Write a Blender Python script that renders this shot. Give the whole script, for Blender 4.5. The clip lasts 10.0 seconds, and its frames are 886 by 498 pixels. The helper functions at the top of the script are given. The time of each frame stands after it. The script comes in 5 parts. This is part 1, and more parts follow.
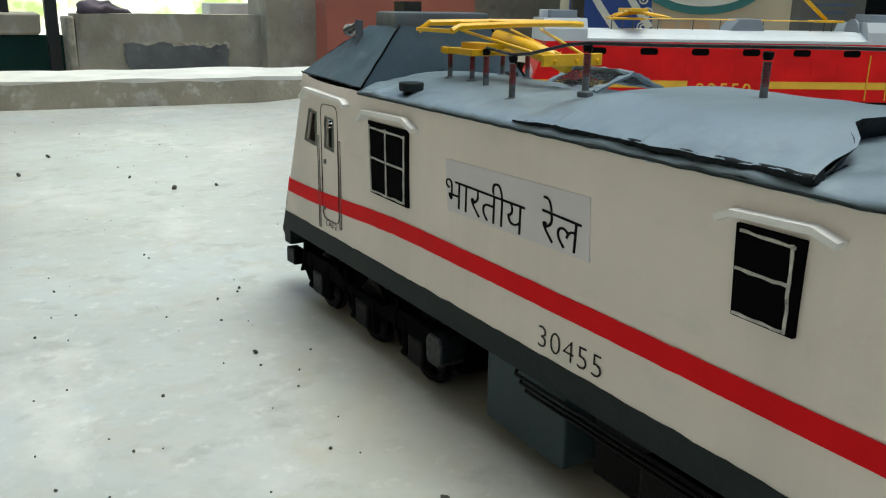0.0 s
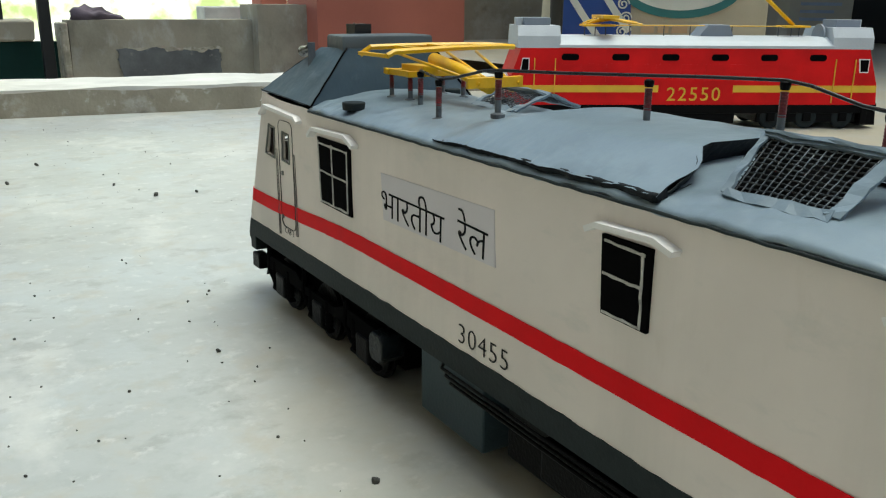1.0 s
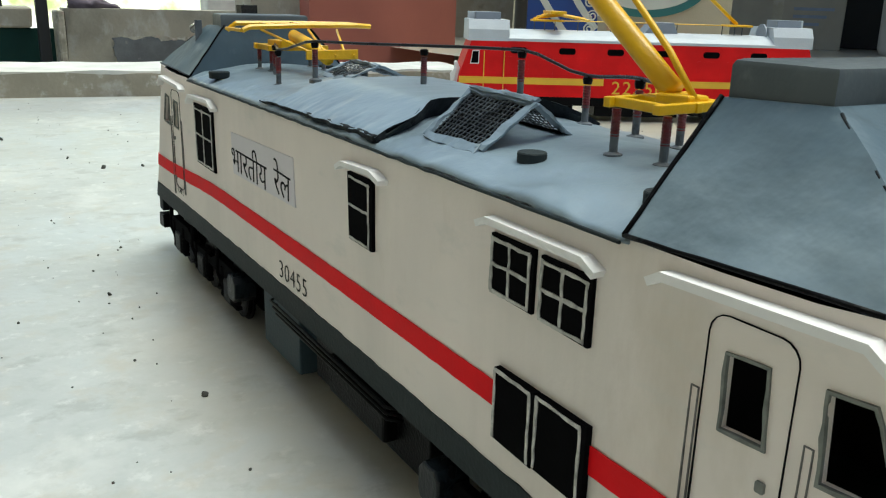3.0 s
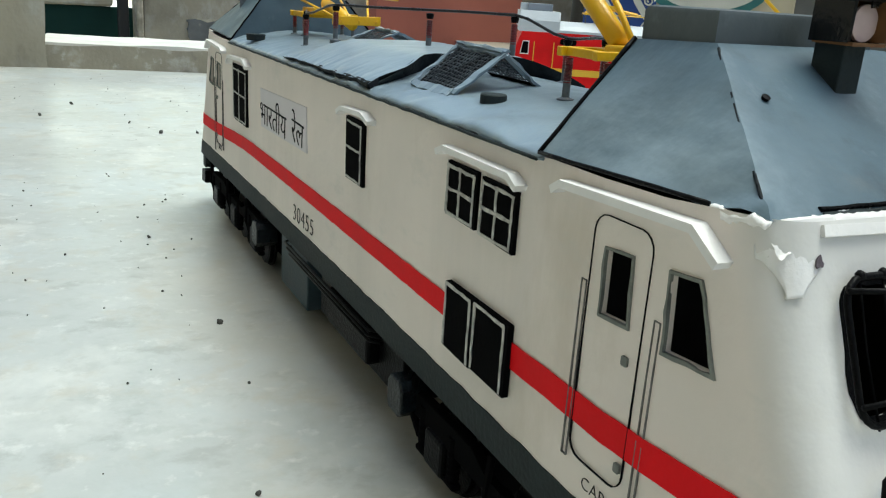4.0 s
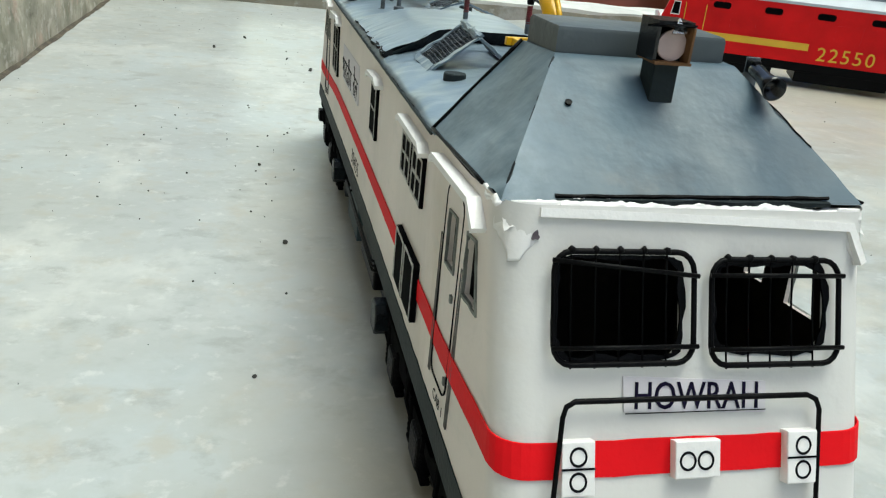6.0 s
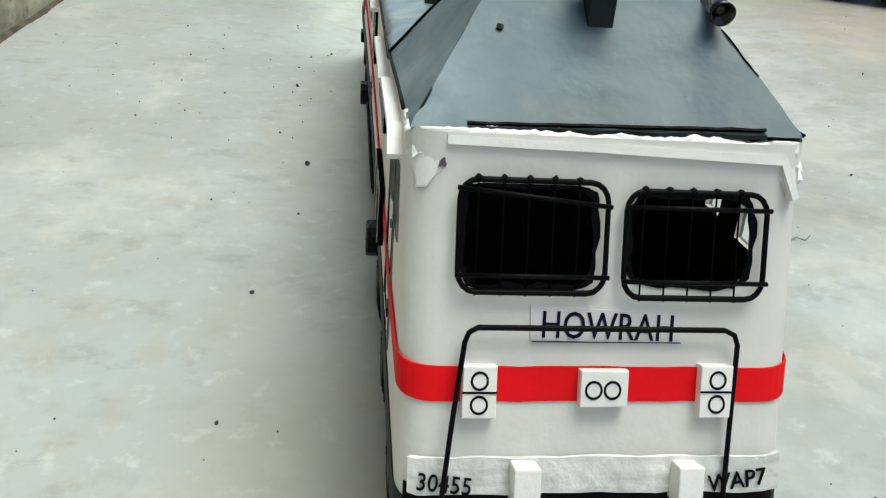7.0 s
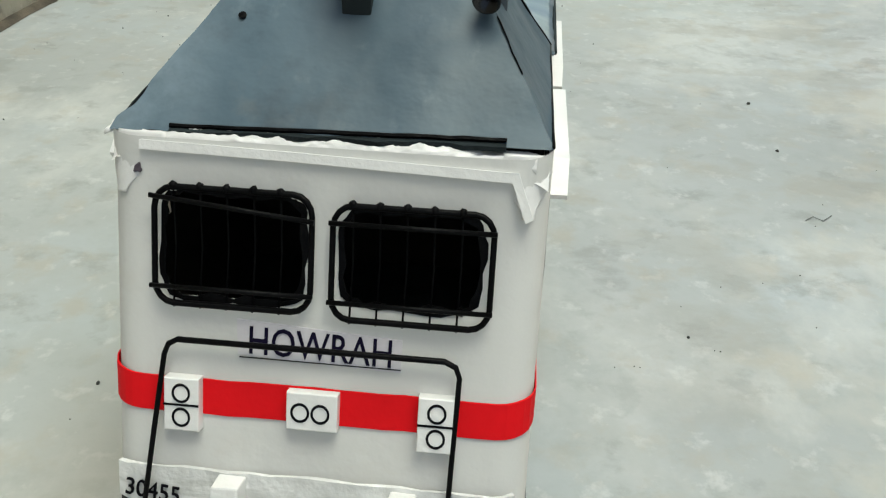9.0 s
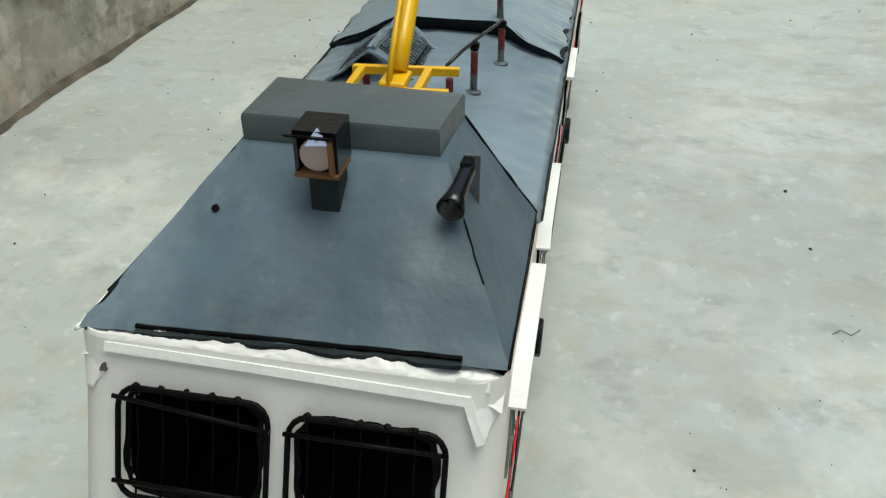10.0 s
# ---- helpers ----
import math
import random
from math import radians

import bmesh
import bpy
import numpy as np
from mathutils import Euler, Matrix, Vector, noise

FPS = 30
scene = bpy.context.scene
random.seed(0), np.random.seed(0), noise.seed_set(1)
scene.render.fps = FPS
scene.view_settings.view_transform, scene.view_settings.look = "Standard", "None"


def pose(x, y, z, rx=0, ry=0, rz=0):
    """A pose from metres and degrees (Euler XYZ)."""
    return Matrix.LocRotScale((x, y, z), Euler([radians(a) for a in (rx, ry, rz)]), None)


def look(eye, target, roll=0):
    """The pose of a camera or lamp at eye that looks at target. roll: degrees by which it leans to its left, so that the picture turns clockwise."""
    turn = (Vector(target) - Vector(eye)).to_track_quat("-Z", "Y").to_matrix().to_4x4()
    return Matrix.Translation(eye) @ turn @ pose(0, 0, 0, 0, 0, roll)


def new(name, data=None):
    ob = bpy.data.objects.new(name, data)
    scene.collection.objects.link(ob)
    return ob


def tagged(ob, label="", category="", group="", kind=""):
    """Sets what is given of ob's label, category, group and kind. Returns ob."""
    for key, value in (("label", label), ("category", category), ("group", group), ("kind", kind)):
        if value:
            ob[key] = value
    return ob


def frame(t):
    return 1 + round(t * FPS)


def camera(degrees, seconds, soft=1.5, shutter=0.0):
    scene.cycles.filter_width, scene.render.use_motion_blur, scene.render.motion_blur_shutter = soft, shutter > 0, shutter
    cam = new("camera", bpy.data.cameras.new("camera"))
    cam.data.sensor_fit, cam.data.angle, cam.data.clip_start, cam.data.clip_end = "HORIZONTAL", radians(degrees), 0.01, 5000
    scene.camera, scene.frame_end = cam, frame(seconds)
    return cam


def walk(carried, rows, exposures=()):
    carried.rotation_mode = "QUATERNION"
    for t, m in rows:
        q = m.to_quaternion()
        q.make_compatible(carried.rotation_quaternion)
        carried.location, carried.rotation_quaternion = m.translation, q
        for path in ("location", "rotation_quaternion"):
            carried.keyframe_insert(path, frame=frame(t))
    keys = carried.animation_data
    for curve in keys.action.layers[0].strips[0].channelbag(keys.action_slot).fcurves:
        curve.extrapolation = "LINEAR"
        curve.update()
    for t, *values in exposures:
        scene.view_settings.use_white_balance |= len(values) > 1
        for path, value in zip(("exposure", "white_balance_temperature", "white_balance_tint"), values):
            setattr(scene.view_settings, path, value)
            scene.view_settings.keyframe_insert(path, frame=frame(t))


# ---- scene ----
cam = camera(56.08, 10.0, 1.2)
PATH = [
    (0, (-0.2442, 0.1410, 0.2406), (0.7671, 1.7688, -0.3315), 0.97),
    (0.5, (-0.2401, 0.1188, 0.2504), (0.7721, 1.7460, -0.3221), 0.94),
    (1, (-0.2333, 0.0836, 0.2582), (0.7773, 1.7113, -0.3155), 0.51),
    (1.5, (-0.2087, 0.0533, 0.2548), (0.7997, 1.6816, -0.3212), 0.43),
    (2, (-0.1872, 0.0229, 0.2521), (0.8228, 1.6502, -0.3241), 0.50),
    (2.2, (-0.1783, 0.0105, 0.2537), (0.8310, 1.6386, -0.3213), 0.51),
    (3.3, (-0.1711, -0.0682, 0.2435), (0.7952, 1.5851, -0.3334), 2.65),
    (3.5, (-0.1706, -0.0836, 0.2356), (0.7722, 1.5827, -0.3429), 3.26),
    (4, (-0.1582, -0.1090, 0.2340), (0.7043, 1.5978, -0.3516), 3.97),
    (4.5, (-0.1377, -0.1356, 0.2438), (0.6390, 1.6071, -0.3558), 5.23),
    (5, (-0.1303, -0.1736, 0.2537), (0.5339, 1.6076, -0.3676), 5.47),
    (5.5, (-0.1033, -0.1902, 0.2564), (0.4398, 1.6108, -0.4231), 6.14),
    (5.7, (-0.0917, -0.2019, 0.2636), (0.4102, 1.6007, -0.4425), 6.06),
    (6.8, (-0.0353, -0.2206, 0.2748), (0.2602, 1.5493, -0.6085), 5.57),
    (7, (-0.0207, -0.2243, 0.2773), (0.2267, 1.5297, -0.6513), 5.11),
    (7.5, (0.0184, -0.2249, 0.2916), (0.1700, 1.4974, -0.7138), 4.29),
    (8, (0.0524, -0.2200, 0.2956), (0.1035, 1.4762, -0.7630), 3.56),
    (8.5, (0.0870, -0.2139, 0.2951), (0.0687, 1.4618, -0.7966), 2.37),
    (9, (0.1265, -0.1927, 0.2998), (-0.0270, 1.4675, -0.8048), 1.33),
    (9.5, (0.1514, -0.1701, 0.3191), (-0.0930, 1.4795, -0.7849), 1.04),
    (10, (0.1523, -0.1540, 0.3511), (-0.1477, 1.5005, -0.7318), 0.31),
]
walk(cam, [(t, look(eye, target, roll)) for t, eye, target, roll in PATH],
     [(0, 0.03, 6400, 3), (2, 0.06, 6450, 3), (4, 0.24, 6250, 2), (5.5, 0.20, 6300, 2), (7.5, -0.02, 6550, 1), (9, -0.18, 6600, 2), (10, -0.20, 6600, 2)])

# ---- light ----
world = bpy.data.worlds.new("sky")
scene.world = world
world.use_nodes = True
wn = world.node_tree.nodes
sky = wn.new("ShaderNodeTexSky")
sky.sky_type = "NISHITA"
sky.sun_disc = False
sky.sun_elevation = radians(74)
sky.sun_rotation = radians(112)
sky.air_density = 1.0
sky.dust_density = 4.0
wn["Background"].inputs[1].default_value = 0.17
world.node_tree.links.new(sky.outputs[0], wn["Background"].inputs[0])
sun = new("sun", bpy.data.lights.new("sun", "SUN"))
sun.data.energy = 2.2
sun.data.angle = radians(36)
sun.data.color = (0.93, 1.0, 0.90)
sun.matrix_world = look((0.30, 0.02, 1.5), (0, 0, 0))


# ---- materials ----
def mat(name, color, rough=0.6, spread=0.12, scale=30.0, fine=400.0, bump=0.1, metal=0.0, stain=None, stain_at=0.6, stain_scale=12.0, spec=0.5, coat=0.0):
    """Paint, paper or plaster: two scales of tone, fine relief, and stains with a shape of their own."""
    m = bpy.data.materials.new(name)
    m.use_nodes = True
    n, l = m.node_tree.nodes, m.node_tree.links
    b = n["Principled BSDF"]
    b.inputs["Roughness"].default_value = rough
    b.inputs["Metallic"].default_value = metal
    b.inputs["Specular IOR Level"].default_value = spec
    b.inputs["Coat Weight"].default_value = coat
    b.inputs["Coat Roughness"].default_value = 0.28
    co = n.new("ShaderNodeTexCoord")
    big, small = n.new("ShaderNodeTexNoise"), n.new("ShaderNodeTexNoise")
    big.inputs["Scale"].default_value, big.inputs["Detail"].default_value = scale, 6
    small.inputs["Scale"].default_value, small.inputs["Detail"].default_value = fine, 4
    for t in (big, small):
        l.new(co.outputs["Object"], t.inputs["Vector"])
    mix = n.new("ShaderNodeMix")
    mix.data_type = "RGBA"
    mix.inputs[6].default_value = (*[c * (1 - spread) for c in color], 1)
    mix.inputs[7].default_value = (*[min(1, c * (1 + spread)) for c in color], 1)
    add = n.new("ShaderNodeMath")
    add.operation = "MULTIPLY_ADD"
    add.inputs[1].default_value = 0.35
    l.new(small.outputs[0], add.inputs[0])
    ramp = n.new("ShaderNodeMapRange")
    ramp.inputs[1].default_value, ramp.inputs[2].default_value = 0.3, 0.7
    ramp.inputs[3].default_value, ramp.inputs[4].default_value = -0.17, 0.83
    l.new(big.outputs[0], ramp.inputs[0])
    l.new(ramp.outputs[0], add.inputs[2])
    l.new(add.outputs[0], mix.inputs[0])
    out = mix.outputs[2]
    if stain:
        st, sr, sm = n.new("ShaderNodeTexNoise"), n.new("ShaderNodeMapRange"), n.new("ShaderNodeMix")
        st.inputs["Scale"].default_value, st.inputs["Detail"].default_value, st.inputs["Roughness"].default_value = stain_scale, 8, 0.65
        mp = n.new("ShaderNodeMapping")
        mp.inputs["Location"].default_value = (3.1, 1.7, 0.4)
        l.new(co.outputs["Object"], mp.inputs[0])
        l.new(mp.outputs[0], st.inputs["Vector"])
        sr.inputs[1].default_value, sr.inputs[2].default_value = stain_at, stain_at + 0.12
        l.new(st.outputs[0], sr.inputs[0])
        sm.data_type = "RGBA"
        sm.inputs[7].default_value = (*stain, 1)
        l.new(sr.outputs[0], sm.inputs[0])
        l.new(out, sm.inputs[6])
        out = sm.outputs[2]
    l.new(out, b.inputs["Base Color"])
    rr = n.new("ShaderNodeMapRange")
    rr.inputs[3].default_value, rr.inputs[4].default_value = rough * 0.8, min(1, rough * 1.2)
    l.new(big.outputs[0], rr.inputs[0])
    l.new(rr.outputs[0], b.inputs["Roughness"])
    bp = n.new("ShaderNodeBump")
    bp.inputs["Strength"].default_value, bp.inputs["Distance"].default_value = bump, 0.002
    l.new(small.outputs[0], bp.inputs["Height"])
    l.new(bp.outputs[0], b.inputs["Normal"])
    return m


WHITE = mat("cream painted card", (0.785, 0.718, 0.668), 0.52, 0.05, 14, 70, 0.38, stain=(0.55, 0.47, 0.38), stain_at=0.68, stain_scale=9, spec=0.2)
TAPE = mat("wrinkled white glue", (0.80, 0.79, 0.78), 0.3, 0.08, 90, 160, 0.30, stain=(0.66, 0.64, 0.62), stain_at=0.6, stain_scale=60)
BAND = mat("crinkled clear tape over white", (0.66, 0.66, 0.65), 0.22, 0.2, 60, 110, 1.0, spec=0.6, stain=(0.84, 0.84, 0.83), stain_at=0.55, stain_scale=70)
TRIM = mat("white card strip", (0.80, 0.79, 0.78), 0.45, 0.05, 50, 500, 0.15)
BAR_WHITE = mat("brushed chalky white paint", (0.50, 0.49, 0.46), 0.7, 0.35, 220, 900, 0.3, spec=0.1, stain=(0.22, 0.22, 0.21), stain_at=0.60, stain_scale=240)
PAPER = mat("white paper", (0.67, 0.64, 0.67), 0.7, 0.04, 30, 600, 0.05)
RED = mat("red paint", (0.72, 0.008, 0.014), 0.55, 0.08, 30, 400, 0.08, spec=0.06)
ROOF = mat("slate grey paint", (0.182, 0.240, 0.290), 0.34, 0.15, 20, 60, 0.45, spec=0.42, coat=0.12, stain=(0.200, 0.258, 0.308), stain_at=0.54, stain_scale=22)
HOOD = mat("slate grey painted paper", (0.074, 0.114, 0.146), 0.42, 0.20, 22, 48, 0.55, spec=0.32, stain=(0.100, 0.132, 0.155), stain_at=0.58, stain_scale=40)
SKIRT = mat("dark grey paint", (0.019, 0.026, 0.028), 0.6, 0.25, 40, 400, 0.2, spec=0.15)
TANK = mat("slate blue paint", (0.034, 0.055, 0.068), 0.5, 0.15, 40, 400, 0.15, spec=0.25)
BLACK = mat("black paint", (0.003, 0.003, 0.0035), 0.38, 0.3, 60, 500, 0.25, spec=0.07)
GLOSS_BLACK = mat("glossy black plastic", (0.004, 0.004, 0.005), 0.2, 0.3, 60, 500, 0.1, spec=0.5)
BOX_BLACK = mat("dark slate gloss paint", (0.006, 0.009, 0.011), 0.26, 0.5, 90, 500, 0.4, spec=0.22)
BOX_GREY = mat("dark grey flat paint", (0.078, 0.094, 0.102), 0.45, 0.15, 25, 90, 0.4, spec=0.35, stain=(0.105, 0.124, 0.132), stain_at=0.58, stain_scale=60)
DARK_SLATE = mat("dark slate paint in folds", (0.013, 0.016, 0.019), 0.6, 0.5, 60, 300, 0.4, spec=0.1, stain=(0.04, 0.045, 0.05), stain_at=0.62, stain_scale=60)
MATT_BLACK = mat("matt black card", (0.0035, 0.0035, 0.004), 0.8, 0.3, 60, 500, 0.1, spec=0.02)
INK = mat("black ink", (0.006, 0.006, 0.008), 0.7, 0.3, 200, 900, 0.0, spec=0.04)
PENCIL = mat("grey ink line", (0.035, 0.034, 0.034), 0.7, 0.3, 200, 900, 0.0, spec=0.04)
BLUE_INK = mat("violet black ink", (0.008, 0.006, 0.022), 0.6, 0.4, 200, 900, 0.0, spec=0.06)
RAIL_INK = mat("grey drawn line", (0.17, 0.165, 0.16), 0.7, 0.4, 200, 900, 0.0, spec=0.04)
GREY_EDGE = mat("grey painted rim", (0.17, 0.18, 0.165), 0.7, 0.35, 120, 700, 0.3)
YELLOW = mat("yellow paint", (0.74, 0.42, 0.005), 0.35, 0.1, 40, 400, 0.15)
MAROON = mat("maroon thread", (0.13, 0.005, 0.007), 0.3, 0.6, 100, 900, 0.3)
WIRE = mat("black wire", (0.006, 0.006, 0.007), 0.28, 0.2, 100, 900, 0.1)
MESH = mat("grey gauze wire", (0.075, 0.088, 0.10), 0.4, 0.75, 60, 900, 0.1, metal=0.3, stain=(0.02, 0.022, 0.025), stain_at=0.5, stain_scale=90)
BROWN = mat("brown card", (0.16, 0.07, 0.02), 0.75, 0.2, 80, 600, 0.2)
DIRT = mat("dark earth in the corner", (0.09, 0.075, 0.055), 0.95, 0.6, 40, 200, 0.6)
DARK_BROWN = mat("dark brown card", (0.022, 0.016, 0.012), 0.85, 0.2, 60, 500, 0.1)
POST_GREY = mat("grey painted post", (0.10, 0.115, 0.13), 0.4, 0.3, 80, 400, 0.3, stain=(0.02, 0.02, 0.022), stain_at=0.55, stain_scale=90)
DISC = mat("pinkish paper", (0.50, 0.38, 0.35), 0.6, 0.08, 60, 500, 0.1)
FOIL = mat("foil", (0.85, 0.85, 0.86), 0.2, 0.05, 60, 500, 0.2, metal=1.0)
FLOOR = mat("cement floor", (0.405, 0.428, 0.420), 0.34, 0.12, 3, 70, 0.18, stain=(0.51, 0.525, 0.51), stain_at=0.53, stain_scale=3.2)
CEMENT = mat("grey plaster", (0.33, 0.31, 0.245), 0.85, 0.25, 6, 80, 0.6, stain=(0.36, 0.36, 0.33), stain_at=0.58, stain_scale=4)
PLASTER = mat("brown stained plaster", (0.40, 0.375, 0.30), 0.9, 0.3, 14, 60, 1.0, stain=(0.23, 0.21, 0.15), stain_at=0.55, stain_scale=20)
CEMENT_DARK = mat("bare dark plaster", (0.12, 0.128, 0.13), 0.9, 0.35, 9, 90, 0.5, stain=(0.34, 0.33, 0.29), stain_at=0.58, stain_scale=14)
KERB = mat("kerb plaster", (0.30, 0.275, 0.215), 0.85, 0.2, 10, 120, 0.7, stain=(0.17, 0.165, 0.15), stain_at=0.6, stain_scale=7)
TERRACOTTA = mat("terracotta paint", (0.45, 0.145, 0.10), 0.7, 0.1, 4, 120, 0.2)
LIME = mat("white lime wash", (0.62, 0.62, 0.58), 0.9, 0.15, 10, 90, 0.4)
GREEN = mat("dark green paint", (0.006, 0.030, 0.024), 0.6, 0.2, 6, 80, 0.1, spec=0.15)
IRON = mat("black iron", (0.006, 0.007, 0.007), 0.5, 0.2, 20, 200, 0.1)
CLOTH = mat("purple grey cloth", (0.10, 0.08, 0.10), 0.9, 0.5, 12, 200, 0.4)
SACK = mat("cream woven sack", (0.48, 0.43, 0.30), 0.6, 0.08, 6, 300, 0.3)
BLUE = mat("blue print", (0.015, 0.06, 0.24), 0.5, 0.1, 10, 300, 0.2)
TEAL = mat("teal print", (0.03, 0.17, 0.16), 0.45, 0.1, 10, 300, 0.2)
PALE = mat("pale print", (0.62, 0.64, 0.55), 0.5, 0.08, 10, 300, 0.2)
ORANGE = mat("orange print", (0.52, 0.36, 0.20), 0.5, 0.1, 10, 300, 0.2)
CARTON = mat("kraft carton", (0.28, 0.21, 0.11), 0.8, 0.12, 8, 200, 0.2)
CREAM = mat("cream carton", (0.32, 0.28, 0.205), 0.8, 0.1, 8, 200, 0.2)
DRUM = mat("off-white plastic", (0.58, 0.57, 0.52), 0.5, 0.08, 6, 150, 0.1, stain=(0.2, 0.16, 0.12), stain_at=0.67, stain_scale=10)
TAN = mat("tan wall paint", (0.34, 0.295, 0.205), 0.85, 0.2, 4, 90, 0.4)
LIGHT_GREY = mat("light grey paint", (0.48, 0.52, 0.55), 0.5, 0.08, 20, 300, 0.15)
MID_GREY = mat("mid grey paint", (0.22, 0.25, 0.29), 0.5, 0.1, 20, 300, 0.15)
LOCO_RED = mat("bright red paint", (0.66, 0.008, 0.010), 0.5, 0.18, 14, 300, 0.1, spec=0.15)
LOCO_YELLOW = mat("yellow stripe paint", (0.75, 0.45, 0.03), 0.5, 0.08, 30, 300, 0.1)
GRIT = mat("grit", (0.05, 0.05, 0.045), 0.9, 0.5, 200, 900, 0.3)
STEEL = mat("grey metal", (0.09, 0.09, 0.09), 0.45, 0.15, 60, 500, 0.15, metal=0.5)


def layer(m, color, scale, low, high, strength=1.0, stretch=(1, 1, 1), shift=(0, 0, 0), slope=None, until=None):
    """One more tone on a material, where a noise lies between low and high; slope: it grows along x between two places."""
    n, l = m.node_tree.nodes, m.node_tree.links
    b = n["Principled BSDF"]
    old = b.inputs["Base Color"].links[0].from_socket
    co, mp, tx, rg, mx = [n.new(k) for k in ("ShaderNodeTexCoord", "ShaderNodeMapping", "ShaderNodeTexNoise", "ShaderNodeMapRange", "ShaderNodeMix")]
    mp.inputs["Scale"].default_value, mp.inputs["Location"].default_value = stretch, shift
    tx.inputs["Scale"].default_value, tx.inputs["Detail"].default_value, tx.inputs["Roughness"].default_value = scale, 7, 0.62
    rg.inputs[1].default_value, rg.inputs[2].default_value, rg.inputs[4].default_value = low, high, strength
    mx.data_type = "RGBA"
    mx.inputs[7].default_value = (*color, 1)
    l.new(co.outputs["Object"], mp.inputs[0])
    l.new(mp.outputs[0], tx.inputs[0])
    l.new(tx.outputs[0], rg.inputs[0])
    fac = rg.outputs[0]
    if slope:
        sx, sr, mu = n.new("ShaderNodeSeparateXYZ"), n.new("ShaderNodeMapRange"), n.new("ShaderNodeMath")
        mu.operation = "MULTIPLY"
        sr.inputs[1].default_value, sr.inputs[2].default_value = slope[:2]
        l.new(co.outputs["Object"], sx.inputs[0])
        l.new(sx.outputs[0], sr.inputs[0])
        l.new(sr.outputs[0], mu.inputs[0])
        l.new(fac, mu.inputs[1])
        fac = mu.outputs[0]
        if len(slope) == 4:
            s2, m2 = n.new("ShaderNodeMapRange"), n.new("ShaderNodeMath")
            m2.operation = "MULTIPLY"
            s2.inputs[1].default_value, s2.inputs[2].default_value, s2.inputs[3].default_value, s2.inputs[4].default_value = slope[2], slope[3], 1.0, 0.0
            l.new(sx.outputs[0], s2.inputs[0])
            l.new(fac, m2.inputs[0])
            l.new(s2.outputs[0], m2.inputs[1])
            fac = m2.outputs[0]
        if until:
            s3, m3 = n.new("ShaderNodeMapRange"), n.new("ShaderNodeMath")
            m3.operation = "MULTIPLY"
            s3.inputs[1].default_value, s3.inputs[2].default_value, s3.inputs[3].default_value, s3.inputs[4].default_value = until[0], until[1], 1.0, 0.0
            l.new(sx.outputs[1], s3.inputs[0])
            l.new(fac, m3.inputs[0])
            l.new(s3.outputs[0], m3.inputs[1])
            fac = m3.outputs[0]
    l.new(fac, mx.inputs[0])
    l.new(old, mx.inputs[6])
    l.new(mx.outputs[2], b.inputs["Base Color"])


layer(FLOOR, (0.39, 0.41, 0.395), 9, 0.52, 0.60, 0.6, shift=(4, 2, 0))
layer(FLOOR, (0.33, 0.35, 0.335), 38, 0.52, 0.66, 0.55, shift=(12, 4, 0))
layer(FLOOR, (0.43, 0.475, 0.49), 4.5, 0.52, 0.62, 0.65, shift=(9, 1, 0))
layer(FLOOR, (0.60, 0.605, 0.575), 6.5, 0.56, 0.66, 0.6, stretch=(1, 0.7, 1), shift=(2, 11, 0))
layer(FLOOR, (0.27, 0.275, 0.26), 20, 0.565, 0.65, 0.55, stretch=(0.9, 1.1, 1), shift=(1, 7, 0))
layer(FLOOR, (0.64, 0.65, 0.63), 55, 0.57, 0.68, 0.45, shift=(2, 5, 0))
layer(FLOOR, (0.40, 0.36, 0.28), 26, 0.54, 0.68, 0.45, shift=(7, 9, 0))
layer(BAND, (0.42, 0.42, 0.40), 70, 0.54, 0.62, 0.5, stretch=(0.25, 0.25, 2.5), shift=(1, 2, 3))
layer(FLOOR, (0.10, 0.10, 0.09), 190, 0.735, 0.76, 0.8, shift=(6, 3, 0))
# warm tint along the locomotive stands in for the brownish shade beside it
layer(FLOOR, (0.455, 0.410, 0.315), 6.0, 0.30, 0.60, 0.6, shift=(3, 3, 0), slope=(-0.11, -0.02, 0.05, 0.16), until=(0.66, 0.85))
layer(FLOOR, (0.35, 0.34, 0.295), 13, 0.50, 0.60, 0.55, stretch=(0.8, 1.3, 1), shift=(5, 6, 0), slope=(0.15, 0.30))
layer(FLOOR, (0.56, 0.54, 0.47), 8, 0.52, 0.64, 0.5, shift=(8, 2, 0), slope=(0.15, 0.32))
layer(FLOOR, (0.46, 0.41, 0.30), 5.0, 0.22, 0.55, 0.85, slope=(0.55, 1.2))
layer(CEMENT, (0.34, 0.31, 0.24), 6, 0.45, 0.6, 0.8, stretch=(1, 1, 0.6), shift=(1, 7, 2))
layer(CEMENT, (0.46, 0.45, 0.41), 11, 0.56, 0.68, 0.7, stretch=(1, 1, 0.5), shift=(3, 3, 1))
layer(CEMENT, (0.09, 0.085, 0.075), 5, 0.60, 0.74, 0.7, stretch=(1, 1, 0.35), shift=(8, 2, 5))
layer(TAN, (0.46, 0.42, 0.34), 5, 0.50, 0.64, 0.7, shift=(2, 5, 1))
layer(TAN, (0.16, 0.13, 0.09), 8, 0.60, 0.72, 0.6, shift=(7, 5, 3))
layer(PLASTER, (0.20, 0.20, 0.14), 9, 0.50, 0.66, 0.7, shift=(2, 4, 9))
layer(PLASTER, (0.60, 0.57, 0.50), 34, 0.54, 0.64, 0.7, shift=(3, 9, 1))
